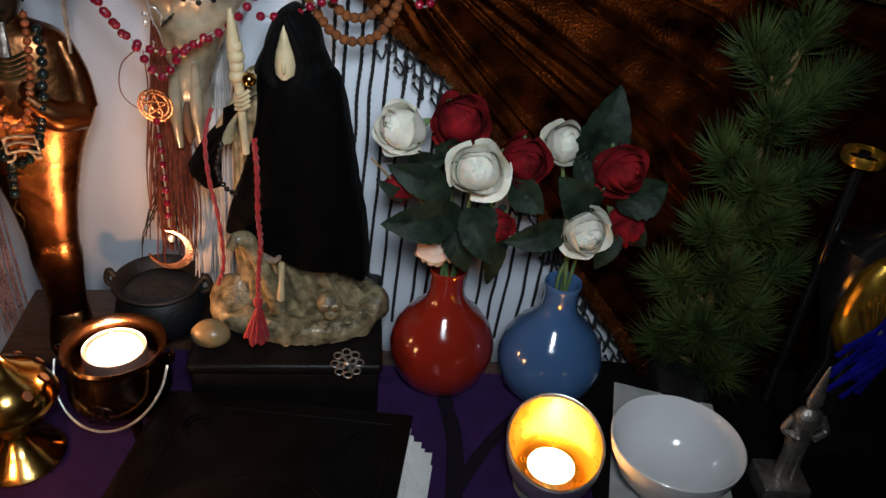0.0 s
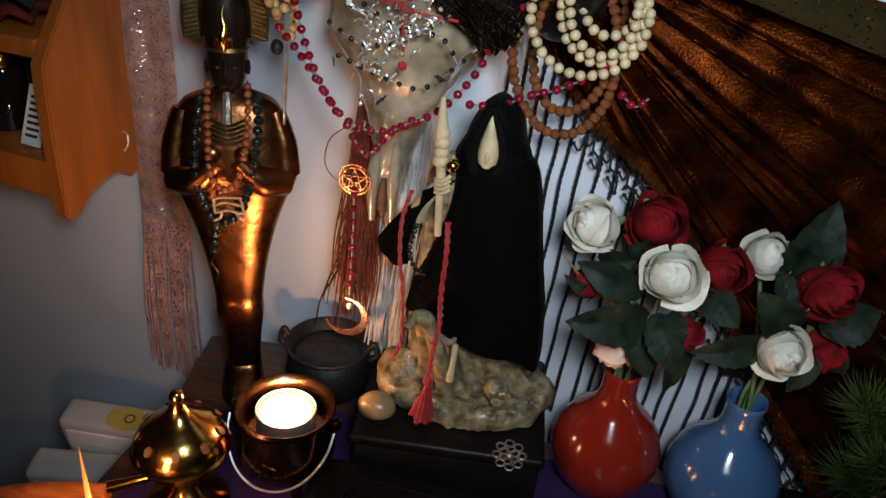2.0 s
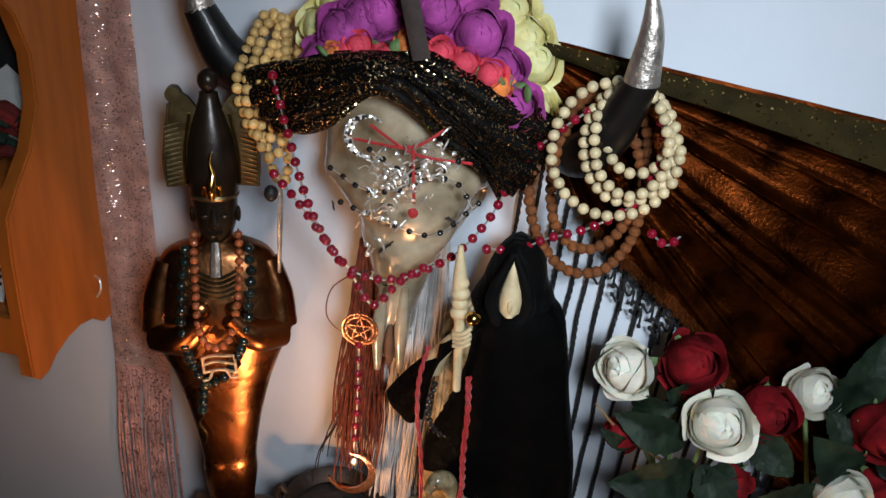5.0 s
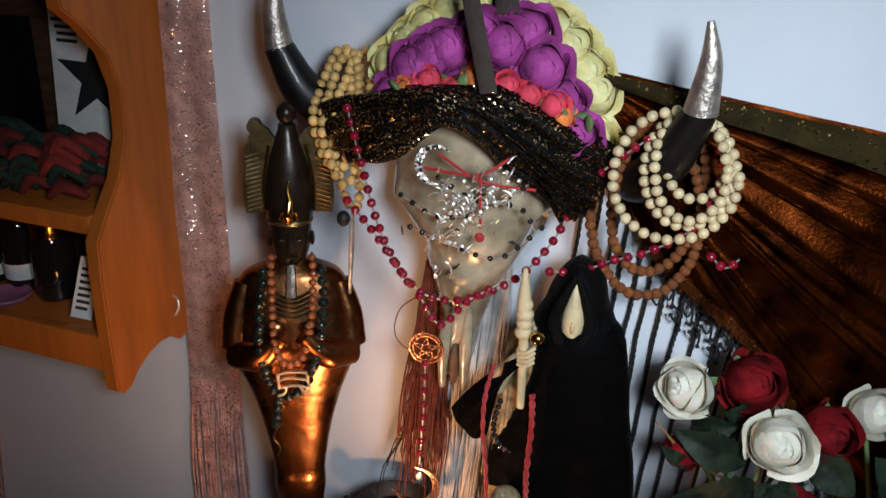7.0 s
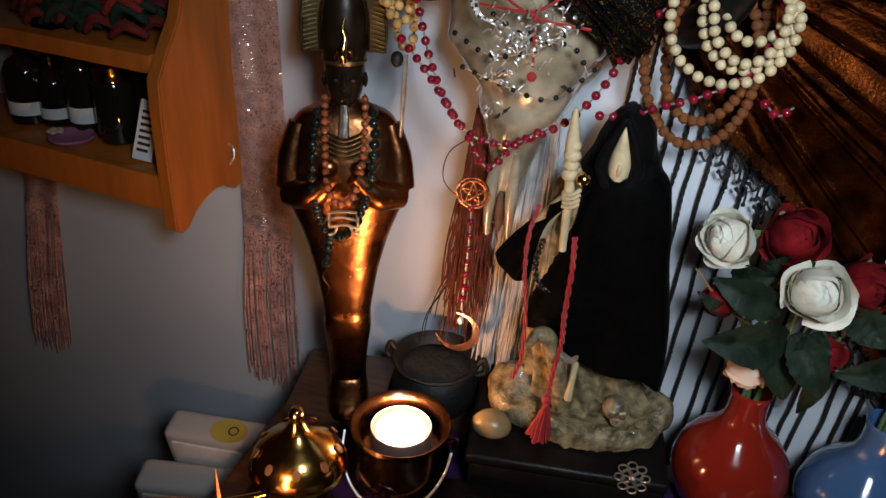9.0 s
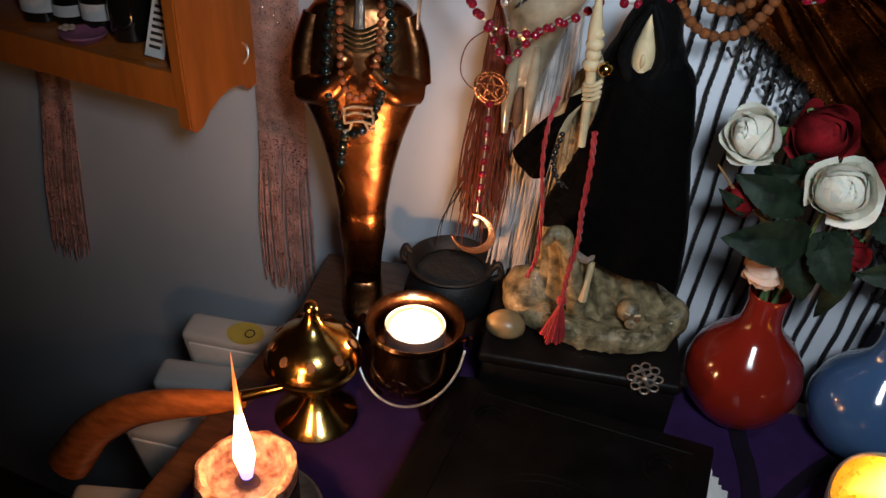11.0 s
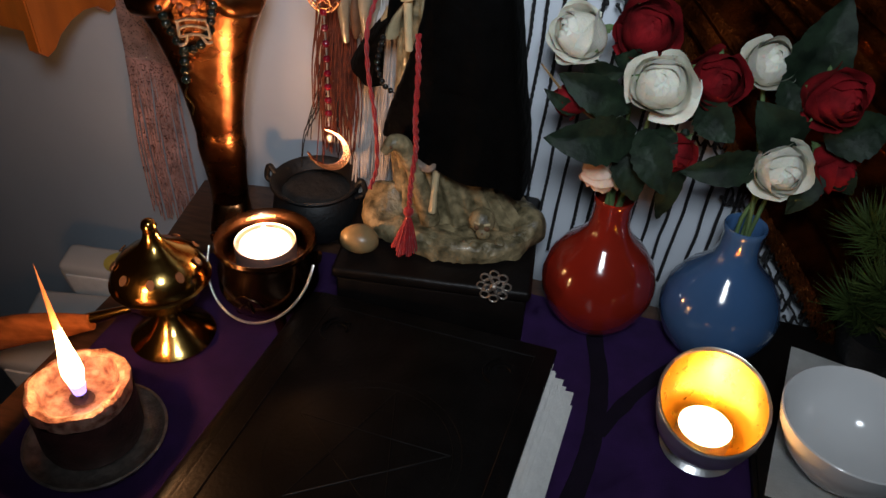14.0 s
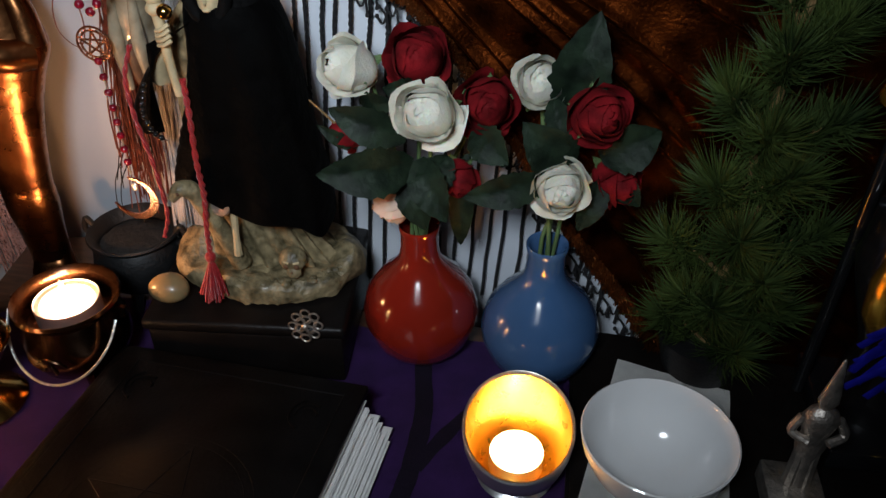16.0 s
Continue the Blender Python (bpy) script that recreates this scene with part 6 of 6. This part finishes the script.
for a, b in zip(sp, sp[1:]):
    tube([a, b], 0.0014, 6, bm, n=2)
for sx_ in (0.03, WX - 0.03):
    for sy_ in (0.035, LY - 0.035):
        for k in range(3):
            tube([BM_ @ Vector((sx_ + (0.006 + 0.004 * k) * math.cos(a + k), sy_ + (0.006 + 0.004 * k) * math.sin(a + k), 0.0447)) for a in [0.3 * i for i in range(9)]], 0.0011, 5, bm, n=0)
part("embossing", bm, M["leather"], bk, "raised tooled border and ring")

# ---- vases and artificial roses ----
def vase(at, prof, mat_, tag):
    t = thing("bud_vase", at, tag, "vase", "bud vases")
    part("body", lathe(prof, at, 48), mat_, t)


RV, BV = (0.033, 0.553, 0.0), (0.131, 0.545, 0.0)
pr = [(0, 0.001), (0.022, 0.001), (0.030, 0.006), (0.0405, 0.020), (0.0465, 0.038), (0.0470, 0.048), (0.0430, 0.063), (0.0340, 0.077), (0.0230, 0.088), (0.0165, 0.098), (0.0148, 0.108), (0.0148, 0.121), (0.0162, 0.127), (0.0155, 0.1285), (0.0132, 0.126), (0.0125, 0.110), (0.014, 0.10), (0.03, 0.07), (0.02, 0.02), (0, 0.015)]
vase(RV, pr, M["redglaze"], "glossy red ceramic bud vase with a narrow neck")
vase(BV, [(r * 1.0, z * 0.985) for r, z in pr], M["blueglaze"], "glossy blue ceramic bud vase with a narrow neck")


def leaf_mesh(bm, base, tip, width, bend=0.25, mi=0, up=(0, -1, 0.3)):
    a, b = Vector(base), Vector(tip)
    d = b - a
    s = d.cross(Vector(up)).normalized()
    nrm = s.cross(d).normalized()
    L = d.length

    def f(u, v):
        w = width * math.sin(math.pi * min(1, v * 0.94 + 0.06)) ** 0.8 * (1 - 0.25 * v)
        t = (u - 0.5) * 2
        ser = 1 + 0.07 * math.sin(v * 55)
        return a + d * v + s * t * w * ser + nrm * (bend * L * math.sin(v * math.pi) * 0.5 - abs(t) * w * -0.35 + 0.0006 * math.sin(v * 34 - abs(t) * 6))
    return sheet(f, 8, 16, bm, mi)


def rose_stem(vase_at, place, r, n, petal, facing, seed, label, leaves=(), tight=1.0):
    t = thing("artificial_rose", (vase_at[0], vase_at[1], 0.03), label, "artificial rose", "roses in the vases")
    p, fdir = Vector(place), Vector(facing).normalized()
    mouth = Vector((vase_at[0] + random.uniform(-0.006, 0.006), vase_at[1] + random.uniform(-0.006, 0.006), 0.127))
    root = Vector((vase_at[0] - (mouth.x - vase_at[0]), vase_at[1], 0.03))
    neck = p - fdir * r * 0.75
    part("stem", tube([root, mouth, mouth.lerp(neck, 0.55) + Vector((0, 0, 0.006)), neck], 0.0016, 7), M["sepal"], t)
    for pb in rose(None, p - fdir * r * 0.10, r * 0.745, n + 1, facing, seed=seed, tight=tight * 1.15):
        part("petal", pb, petal, t)
    q = fdir.to_track_quat("Z", "Y").to_matrix()
    for i in range(5):
        a = i * 1.2566 + seed
        e = q @ Vector((math.cos(a), math.sin(a), 0))
        part("sepal", leaf_mesh(bmesh.new(), neck, neck + e * r * 0.75 + fdir * r * random.uniform(-0.2, 0.6), r * 0.2, 0.3, up=fdir), M["sepal"], t, "green pointed sepal")
    for base, tip, w in leaves:
        part("leaf", thick(leaf_mesh(bmesh.new(), base, tip, w), 0.0005), M["leaf"], t, "dark green serrated leaf")


random.seed(51)
rose_stem(RV, (-0.014, 0.550, 0.254), 0.026, 13, M["petalw"], (-0.6, -0.7, 0.5), 1, "white cloth rose half turned away in the red vase", [((-0.005, 0.55, 0.225), (0.022, 0.535, 0.238), 0.012)], 1.15)
rose_stem(RV, (0.032, 0.562, 0.258), 0.030, 13, M["petalr"], (0.1, -0.9, 0.5), 2, "dark red cloth rose in the red vase", [((0.03, 0.56, 0.235), (0.012, 0.54, 0.245), 0.012)])
rose_stem(RV, (0.0455, 0.520, 0.239), 0.0285, 16, M["petalw"], (-0.05, -0.9, 0.45), 3, "open white cloth rose in the red vase", [((0.036, 0.520, 0.20), (-0.024, 0.492, 0.203), 0.019), ((0.03, 0.53, 0.215), (-0.022, 0.525, 0.235), 0.015), ((0.040, 0.52, 0.205), (0.062, 0.498, 0.170), 0.015)])
rose_stem(RV, (0.082, 0.545, 0.236), 0.0275, 13, M["petalr"], (0.1, -0.9, 0.3), 4, "dark red cloth rose between the vases", [((0.07, 0.54, 0.20), (0.066, 0.545, 0.118), 0.010), ((0.075, 0.54, 0.22), (0.10, 0.52, 0.205), 0.015)], 1.15)
rose_stem(RV, (0.019, 0.532, 0.157), 0.0215, 10, M["petalp"], (-0.2, -0.5, -0.8), 5, "peach cloth rose hanging at the red vase's mouth", [((0.03, 0.53, 0.19), (0.045, 0.515, 0.150), 0.014)])
rose_stem(RV, (-0.012, 0.532, 0.214), 0.016, 8, M["petalr"], (-0.8, -0.5, 0.2), 6, "small dark red rosebud with bare twig", [((-0.005, 0.53, 0.205), (-0.030, 0.522, 0.224), 0.006)], 1.3)
rose_stem(RV, (0.066, 0.527, 0.186), 0.019, 9, M["petalr"], (0.2, -0.8, -0.5), 7, "small dark red cloth rose low in the bunch", [((0.06, 0.525, 0.205), (0.04, 0.508, 0.180), 0.014)])
rose_stem(BV, (0.116, 0.562, 0.246), 0.025, 12, M["petalw"], (0.0, -0.8, 0.6), 8, "white cloth rose in the blue vase", [((0.135, 0.56, 0.225), (0.150, 0.562, 0.297), 0.022), ((0.125, 0.55, 0.24), (0.137, 0.535, 0.215), 0.010)], 1.1)
rose_stem(BV, (0.155, 0.532, 0.240), 0.027, 13, M["petalr"], (0.4, -0.8, 0.2), 9, "dark red cloth rose in the blue vase", [((0.16, 0.54, 0.205), (0.198, 0.545, 0.225), 0.019), ((0.14, 0.535, 0.20), (0.107, 0.525, 0.235), 0.019)], 1.15)
rose_stem(BV, (0.1350, 0.522, 0.189), 0.0265, 14, M["petalw"], (0.15, -0.95, 0.1), 10, "white cloth rose low in the blue vase", [((0.125, 0.53, 0.19), (0.070, 0.515, 0.180), 0.014)])
rose_stem(BV, (0.176, 0.550, 0.181), 0.025, 11, M["petalr"], (0.7, -0.6, -0.1), 11, "dark red cloth rose at the side of the blue vase", [((0.165, 0.545, 0.185), (0.15, 0.530, 0.150), 0.011), ((0.17, 0.55, 0.19), (0.192, 0.545, 0.165), 0.010)])
tw = thing("bare_twig", (-0.02, 0.53, 0.22), "thin bare twig sticking out of the roses", "twig")
part("twig", tube([(0.02, 0.54, 0.19), (-0.010, 0.532, 0.212), (-0.034, 0.525, 0.240)], [0.0014, 0.0012, 0.0006], 6), M["bark"], tw)

# ---- gilt glass holder, bowl, napkin, mat ----
G = (0.122, 0.432, 0.0)
gh = thing("glass_candle_holder", G, "glass candle cup gilded gold inside, lit by a tealight", "candle holder")


def slant(bm):
    # the rim is cut on a slant, low towards the front
    for v in bm.verts:
        k = max(0.0, (v.co.z - 0.012) / 0.055)
        v.co.z += k * (-0.014 + (v.co.y - G[1]) * 0.36)
    return bm


part("gilt_lining", slant(lathe([(0.0365, 0.0655), (0.0352, 0.050), (0.0315, 0.030), (0.025, 0.0145), (0.015, 0.010), (0, 0.009)], G, 48)), M["goldglass"], gh, "gold mirrored lining")
part("glass", slant(lathe([(0, 0.001), (0.026, 0.001), (0.028, 0.004), (0.024, 0.007), (0.026, 0.010), (0.034, 0.028), (0.0378, 0.050), (0.0390, 0.066), (0.0383, 0.0675), (0.0370, 0.0665), (0.0355, 0.050), (0.032, 0.030), (0.0255, 0.0140), (0.015, 0.0095), (0, 0.0085)], G, 48)), M["alu"], gh, "silvered outer glass")
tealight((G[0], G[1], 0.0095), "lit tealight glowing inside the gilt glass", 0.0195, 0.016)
W = (0.214, 0.427, 0.0)
mat_q = [(0.160, 0.585), (0.62, 0.555), (0.62, 0.20), (0.155, 0.20)]
bm = bmesh.new()
lo, hi = [bm.verts.new((x, y, 0.0015)) for x, y in mat_q], [bm.verts.new((x, y, 0.012)) for x, y in mat_q]
bm.faces.new(lo), bm.faces.new(hi[::-1])
for i in range(4):
    bm.faces.new((lo[(i + 1) % 4], lo[i], hi[i], hi[(i + 1) % 4]))
bmesh.ops.recalc_face_normals(bm, faces=bm.faces)
bmesh.ops.bevel(bm, geom=list(bm.edges), offset=0.003, segments=2, affect="EDGES")
solo("dark_board", bm, M["boxblack"], (0.4, 0.4, 0), "dark wooden board under the bowl and pine pot", "board")


def napkin(u, v):
    a, b, c, d = Vector((0.163, 0.392, 0)), Vector((0.262, 0.375, 0)), Vector((0.283, 0.525, 0)), Vector((0.197, 0.548, 0))
    p = a.lerp(b, u).lerp(d.lerp(c, u), v)
    p.z = 0.0135 + 0.0015 * abs(noise.noise(p * 30)) + 0.0025 * max(0, u - 0.8) * 5 * abs(math.sin(v * 9)) * 0.4
    return p


solo("paper_napkin", thick(sheet(napkin, 24, 24), 0.0008), M["paper"], (0.22, 0.46, 0.013), "crumpled white paper napkin under the bowl", "napkin")
solo("white_bowl", lathe([(0, 0.0175), (0.019, 0.0175), (0.020, 0.0155), (0.024, 0.0155), (0.0245, 0.019), (0.034, 0.026), (0.043, 0.039), (0.0495, 0.055), (0.0515, 0.066), (0.0505, 0.0668), (0.0485, 0.064), (0.046, 0.054), (0.039, 0.039), (0.030, 0.029), (0.018, 0.0235), (0, 0.0215)], W, 56, sy=0.98), M["china"], (W[0], W[1], 0.0155), "plain white china bowl on a paper napkin", "bowl")

# ---- silver figurine ----
S = (0.309, 0.432)
bm = block((S[0] - 0.020, S[1] - 0.018, 0.0125), (S[0] + 0.018, S[1] + 0.016, 0.030), 0.002)
lathe([(0.009, 0.030), (0.008, 0.040), (0.0075, 0.055), (0.010, 0.068), (0.0085, 0.078), (0.012, 0.092), (0.009, 0.099), (0.004, 0.102), (0.0065, 0.108), (0.0055, 0.116), (0.0045, 0.121), (0.0030, 0.130), (0.0012, 0.142), (0, 0.144)], (S[0], S[1], 0), 16, 1, 0.7, bm)
for s in (-1, 1):
    tube([(S[0] + s * 0.011, S[1], 0.093), (S[0] + s * 0.016, S[1] - 0.003, 0.082), (S[0] + s * 0.006, S[1] - 0.008, 0.078)], 0.003, 8, bm)
    tube([(S[0] + s * 0.004, S[1], 0.066), (S[0] + s * 0.005, S[1] - 0.002, 0.030)], 0.0045, 8, bm)
solo("silver_figurine", bm, M["pewter"], (S[0], S[1], 0.0125), "small dull silver standing figurine on a square base", "figurine")

# ---- pine branch in a dark pot ----
pn = thing("pine_branch", (0.268, 0.555, 0.013), "green pine branch standing in a dark pot", "plant")
part("pot", lathe([(0, 0.013), (0.030, 0.013), (0.036, 0.040), (0.037, 0.046), (0.034, 0.046), (0.030, 0.038), (0, 0.038)], (0.262, 0.555, 0), 28), M["iron"], pn, "dark round pot")
random.seed(61)
tips = [(0.226, .545, .070), (0.277, .52, .060), (0.306, .55, .080), (0.218, .55, .135), (0.279, .515, .130), (0.318, .55, .150), (0.240, .54, .190), (0.280, .53, .205), (0.305, .55, .235), (0.238, .55, .250), (0.262, .54, .285), (0.290, .55, .300), (0.312, .56, .315), (0.243, .56, .330), (0.275, .56, .352), (0.252, .52, .100), (0.258, .52, .160), (0.268, .565, .385), (0.300, .565, .185), (0.235, .53, .100), (0.262, .53, .235)]
trunk = [(0.262, 0.555, 0.03), (0.266, 0.555, 0.10), (0.262, 0.555, 0.18), (0.268, 0.558, 0.26), (0.274, 0.56, 0.34), (0.280, 0.562, 0.40)]
part("trunk", tube(trunk, [0.005, 0.0042, 0.0035, 0.0028, 0.0018], 8), M["bark"], pn)
ts = spline(trunk, 60)
for k, tip in enumerate(tips):
    tip = Vector(tip)
    a = min(ts, key=lambda p: abs(p.z - (tip.z - 0.035)))
    part("twig", tube([a, a.lerp(tip, 0.5) + Vector((0, 0, 0.004)), tip], [0.0022, 0.0014], 6, n=6), M["bark"], pn)
    V, Fc = [], []
    d0 = (tip - a).normalized()
    for j in range(430):
        s = random.uniform(0.25, 1.05)
        o = a.lerp(tip, s)
        side_ = Vector((random.gauss(0, 1), random.gauss(0, 1), random.gauss(0, 1))).normalized()
        d = (side_ * 1.0 + d0 * 0.8 + Vector((0, 0, 0.25))).normalized()
        L = random.uniform(0.022, 0.040)
        w = d.orthogonal().normalized() * 0.00045
        w2 = d.cross(w)
        e = o + d * L + Vector((0, 0, 0.12 * L))
        m_ = o + d * L * 0.55
        i0 = len(V)
        V += [o + w, o - w * 0.5 + w2 * 0.87, o - w * 0.5 - w2 * 0.87, m_ + w, m_ - w * 0.5 + w2 * 0.87, m_ - w * 0.5 - w2 * 0.87, e]
        for x in range(3):
            y = (x + 1) % 3
            Fc += [(i0 + x, i0 + y, i0 + 3 + y, i0 + 3 + x), (i0 + 3 + x, i0 + 3 + y, i0 + 6)]
    me = bpy.data.meshes.new("needles")
    me.from_pydata([v - AT[pn] for v in V], [], Fc)
    me.materials.append(M["needle"])
    ob = new("needles", me)
    ob.parent = pn
    tagged(ob, kind="stuff")

# ---- black and gold statue at the far end ----
X0, Y0 = 0.388, 0.510
bm = block((X0 - 0.05, Y0 - 0.05, 0.0125), (X0 + 0.07, Y0 + 0.06, 0.03), 0.003, mi=0)
lathe([(0.040, 0.03), (0.042, 0.06), (0.036, 0.09), (0.050, 0.13), (0.060, 0.165), (0.056, 0.20), (0.030, 0.215), (0.022, 0.222), (0.026, 0.25), (0.028, 0.27), (0.020, 0.30), (0.008, 0.33), (0, 0.335)], (X0, Y0, 0), 32, 1, 0.7, bm, 0)
for s in (-1, 1):
    lathe([(0, 0.115), (0.018, 0.122), (0.027, 0.14), (0.029, 0.165), (0.024, 0.19), (0.014, 0.205), (0, 0.207)], (X0 + s * 0.030, Y0 - 0.030, 0), 20, 1, 0.6, bm, 1)
    tube([(X0 + s * 0.022, Y0 - 0.020, 0.200), (X0 + s * 0.030, Y0 - 0.026, 0.250), (X0 + s * 0.022, Y0 - 0.024, 0.30), (X0 + s * 0.010, Y0 - 0.01, 0.33)], [0.010, 0.013, 0.012, 0.004], 12, bm, mi=1)
    for k in range(5):
        tube([(X0 + s * (0.020 + 0.006 * k), Y0 - 0.048, 0.130 + 0.006 * k), (X0 + s * (0.034 + 0.005 * k), Y0 - 0.049, 0.190 - 0.004 * k)], 0.0012, 5, bm, mi=1, n=3)
lathe([(0.031, 0.262), (0.033, 0.266), (0.031, 0.270)], (X0 - 0.055, Y0 + 0.02, 0), 20, 0.5, 0.5, bm, 1)
tube([(X0 - 0.055, Y0 + 0.02, 0.02), (X0 - 0.055, Y0 + 0.02, 0.27)], 0.0045, 12, bm, n=2)
solo("gilded_statue", bm, [M["blackgloss"], M["goldpaint"]], (X0, Y0, 0.0125), "black and gold painted seated statue with ribbon", "statue")
rb = thing("blue_ribbon", (X0 - 0.05, Y0 - 0.05, 0.15), "shiny blue foil ribbon draped on the statue", "ribbon")
random.seed(71)
bm = bmesh.new()
for k in range(26):
    a = Vector((X0 - 0.010 - random.random() * 0.02, Y0 - 0.052, 0.205 - random.random() * 0.012))
    e = Vector((X0 - 0.070 + random.random() * 0.035, Y0 - 0.058 - random.random() * 0.012, 0.150 - random.random() * 0.045))
    tube([a, a.lerp(e, 0.5) + Vector((random.uniform(-0.01, 0.01), -0.008, random.uniform(-0.005, 0.008))), e], 0.0028, 6, bm, n=8, flat=0.25)
part("strands", bm, M["bluefoil"], rb)
part("clip", ball((X0 - 0.048, Y0 - 0.066, 0.168), 0.004, 0.002, 0.003), M["silver"], rb, "small silver clip")

# ---- rust velvet drape with black fringe shawl ----
vd = thing("velvet_drape", (0.3, 0.6, 0.2), "rust-brown crushed velvet drape swagged on the wall", "drape")


def low_edge(u):
    x = -0.115 + 1.25 * u
    z = float(np.interp(x, (-0.115, -0.029, 0.020, 0.050, 0.100, 0.150, 0.220, 0.240), (0.41, 0.317, 0.281, 0.252, 0.183, 0.106, 0.020, 0.0)))
    return x, max(z, 0.0)


def drape(u, v):
    x, zb = low_edge(u)
    xt = -0.135 + 1.25 * u
    zt = 0.462 - 0.145 * (xt + 0.11) * (1 - 0.3 * (xt + 0.11)) if xt < 0.6 else 0.36
    xx = xt + (x - xt) * v
    z = zt + (zb - zt) * v
    ang = math.atan2(0.46 - z, xx + 0.12)
    rr = math.hypot(0.46 - z, xx + 0.12)
    bend = 0.9 * noise.noise(Vector((xx * 3, z * 3, 0)))
    fold = 0.0
    for freq, shift, high, sharp in ((16.0, 0.4, 0.012, 0.16), (27.0, 1.7, 0.006, 0.15), (9.0, 2.2, 0.010, 0.30)):
        ph = (ang * freq + shift + bend) % math.pi - math.pi / 2
        on = 0.55 + 0.45 * noise.noise(Vector((math.floor((ang * freq + shift + bend) / math.pi) * 3.7, rr * 4, freq)))
        # a steep side below the crest and a long slope above it
        fold -= high * on * (math.exp(-(ph / (sharp * 0.55)) ** 2) if ph > 0 else math.exp(-(ph / (sharp * 2.6)) ** 2))
    fold *= min(1, rr * 6)
    return Vector((xx, wall_y(xx) - 0.026 + fold + 0.0022 * noise.noise(Vector((xx * 34, z * 34, 2))) + 0.004 * noise.noise(Vector((xx * 9, z * 9, 7))), z))


part("velvet", thick(sheet(drape, 360, 200), 0.0016), M["velvet"], vd)


def trim(u, v):
    xt = -0.135 + 1.25 * u
    p = drape(u, 0.0)
    q_ = drape(u, 0.085)
    r = p.lerp(q_, v) + Vector((0, -0.017 - 0.003 * math.sin(v * 3.1), 0))
    return r + Vector((0, 0.0015 * math.sin(u * 170), 0))


part("gold_band", thick(sheet(trim, 160, 6), 0.002), M["goldtrim"], vd, "gold glitter edging band")
bm = bmesh.new()
random.seed(77)
for k in range(3200):    # fuzzy rust fringe along the lower edge, its lit look put into the colour
    u = 0.05 + 0.25 * random.random()
    p = drape(u, 0.985 + random.uniform(-0.03, 0.02))
    d = Vector((random.uniform(-1, 0.4), -0.6 - random.random(), random.uniform(-1, 0.3))).normalized()
    tube([p, p + d * random.uniform(0.003, 0.007)], [0.0010, 0.0004], 3, bm, n=2)
tagged(part("edge_fuzz", bm, M["hem"], vd, "fuzzy rust pile along the edge, coloured brighter as if lit"), kind="stuff")

fs = thing("fringed_shawl", (0.05, 0.61, 0.15), "black knotted shawl fringe hanging over the wall", "shawl")
random.seed(81)
bm = bmesh.new()
for k in range(28):
    x = -0.104 + k * 0.0122 + random.uniform(-0.003, 0.003)
    u = (x + 0.115) / 1.25
    zt = low_edge(u)[1] + 0.02
    if x < -0.024:
        zt = 0.40
    lean = 0.016 * (zt / 0.3)
    zb = max(0.006, 0.004 + random.uniform(0, 0.012))
    pts = []
    for j in range(22):
        v = j / 21
        z = zt + (zb - zt) * v
        px = x + 0.010 - lean * v + 0.0016 * noise.noise(Vector((k * 3.1, z * 28, 0)))
        pts.append(Vector((px, wall_y(px) - 0.008 + 0.002 * noise.noise(Vector((k, z * 20, 5))), z)))
    for ph in (0, 2.1, 4.2):
        tube([p + 0.0011 * Vector((math.cos(i * 1.9 + ph + k), math.sin(i * 1.9 + ph + k), 0)) for i, p in enumerate(spline(pts, 66))], 0.0008, 4, bm, n=0)
    if k % 2 == 0:
        ball(pts[3], 0.0024, bm=bm, u=6, v=5)
tagged(part("fringe", bm, M["blackyarn"], fs, "twisted black yarn fringe"), kind="stuff")
bm = bmesh.new()
for row in range(3):     # knotted net under the velvet's edge
    for k in range(40):
        x = -0.030 + k * 0.0078
        xn = x + 0.0078
        zz = low_edge((x + 0.115) / 1.25)[1] - 0.002 - row * 0.012
        if zz < 0.004 or x > 0.235:
            continue
        z1 = zz - 0.012
        s = 1 if (row + k) % 2 else -1
        a = Vector((x, wall_y(x) - 0.015, zz))
        b = Vector((x + 0.0052 * s + 0.002, wall_y(x) - 0.018, zz - 0.008))
        c = Vector((x + 0.0078 * s, wall_y(xn) - 0.015, max(0.003, z1 - 0.009 * s)))
        tube([a, b, c], 0.0010, 5, bm, n=6)
        ball(c, 0.0019, bm=bm, u=6, v=5)
tagged(part("net", bm, M["blackyarn"], fs, "knotted black net"), kind="stuff")
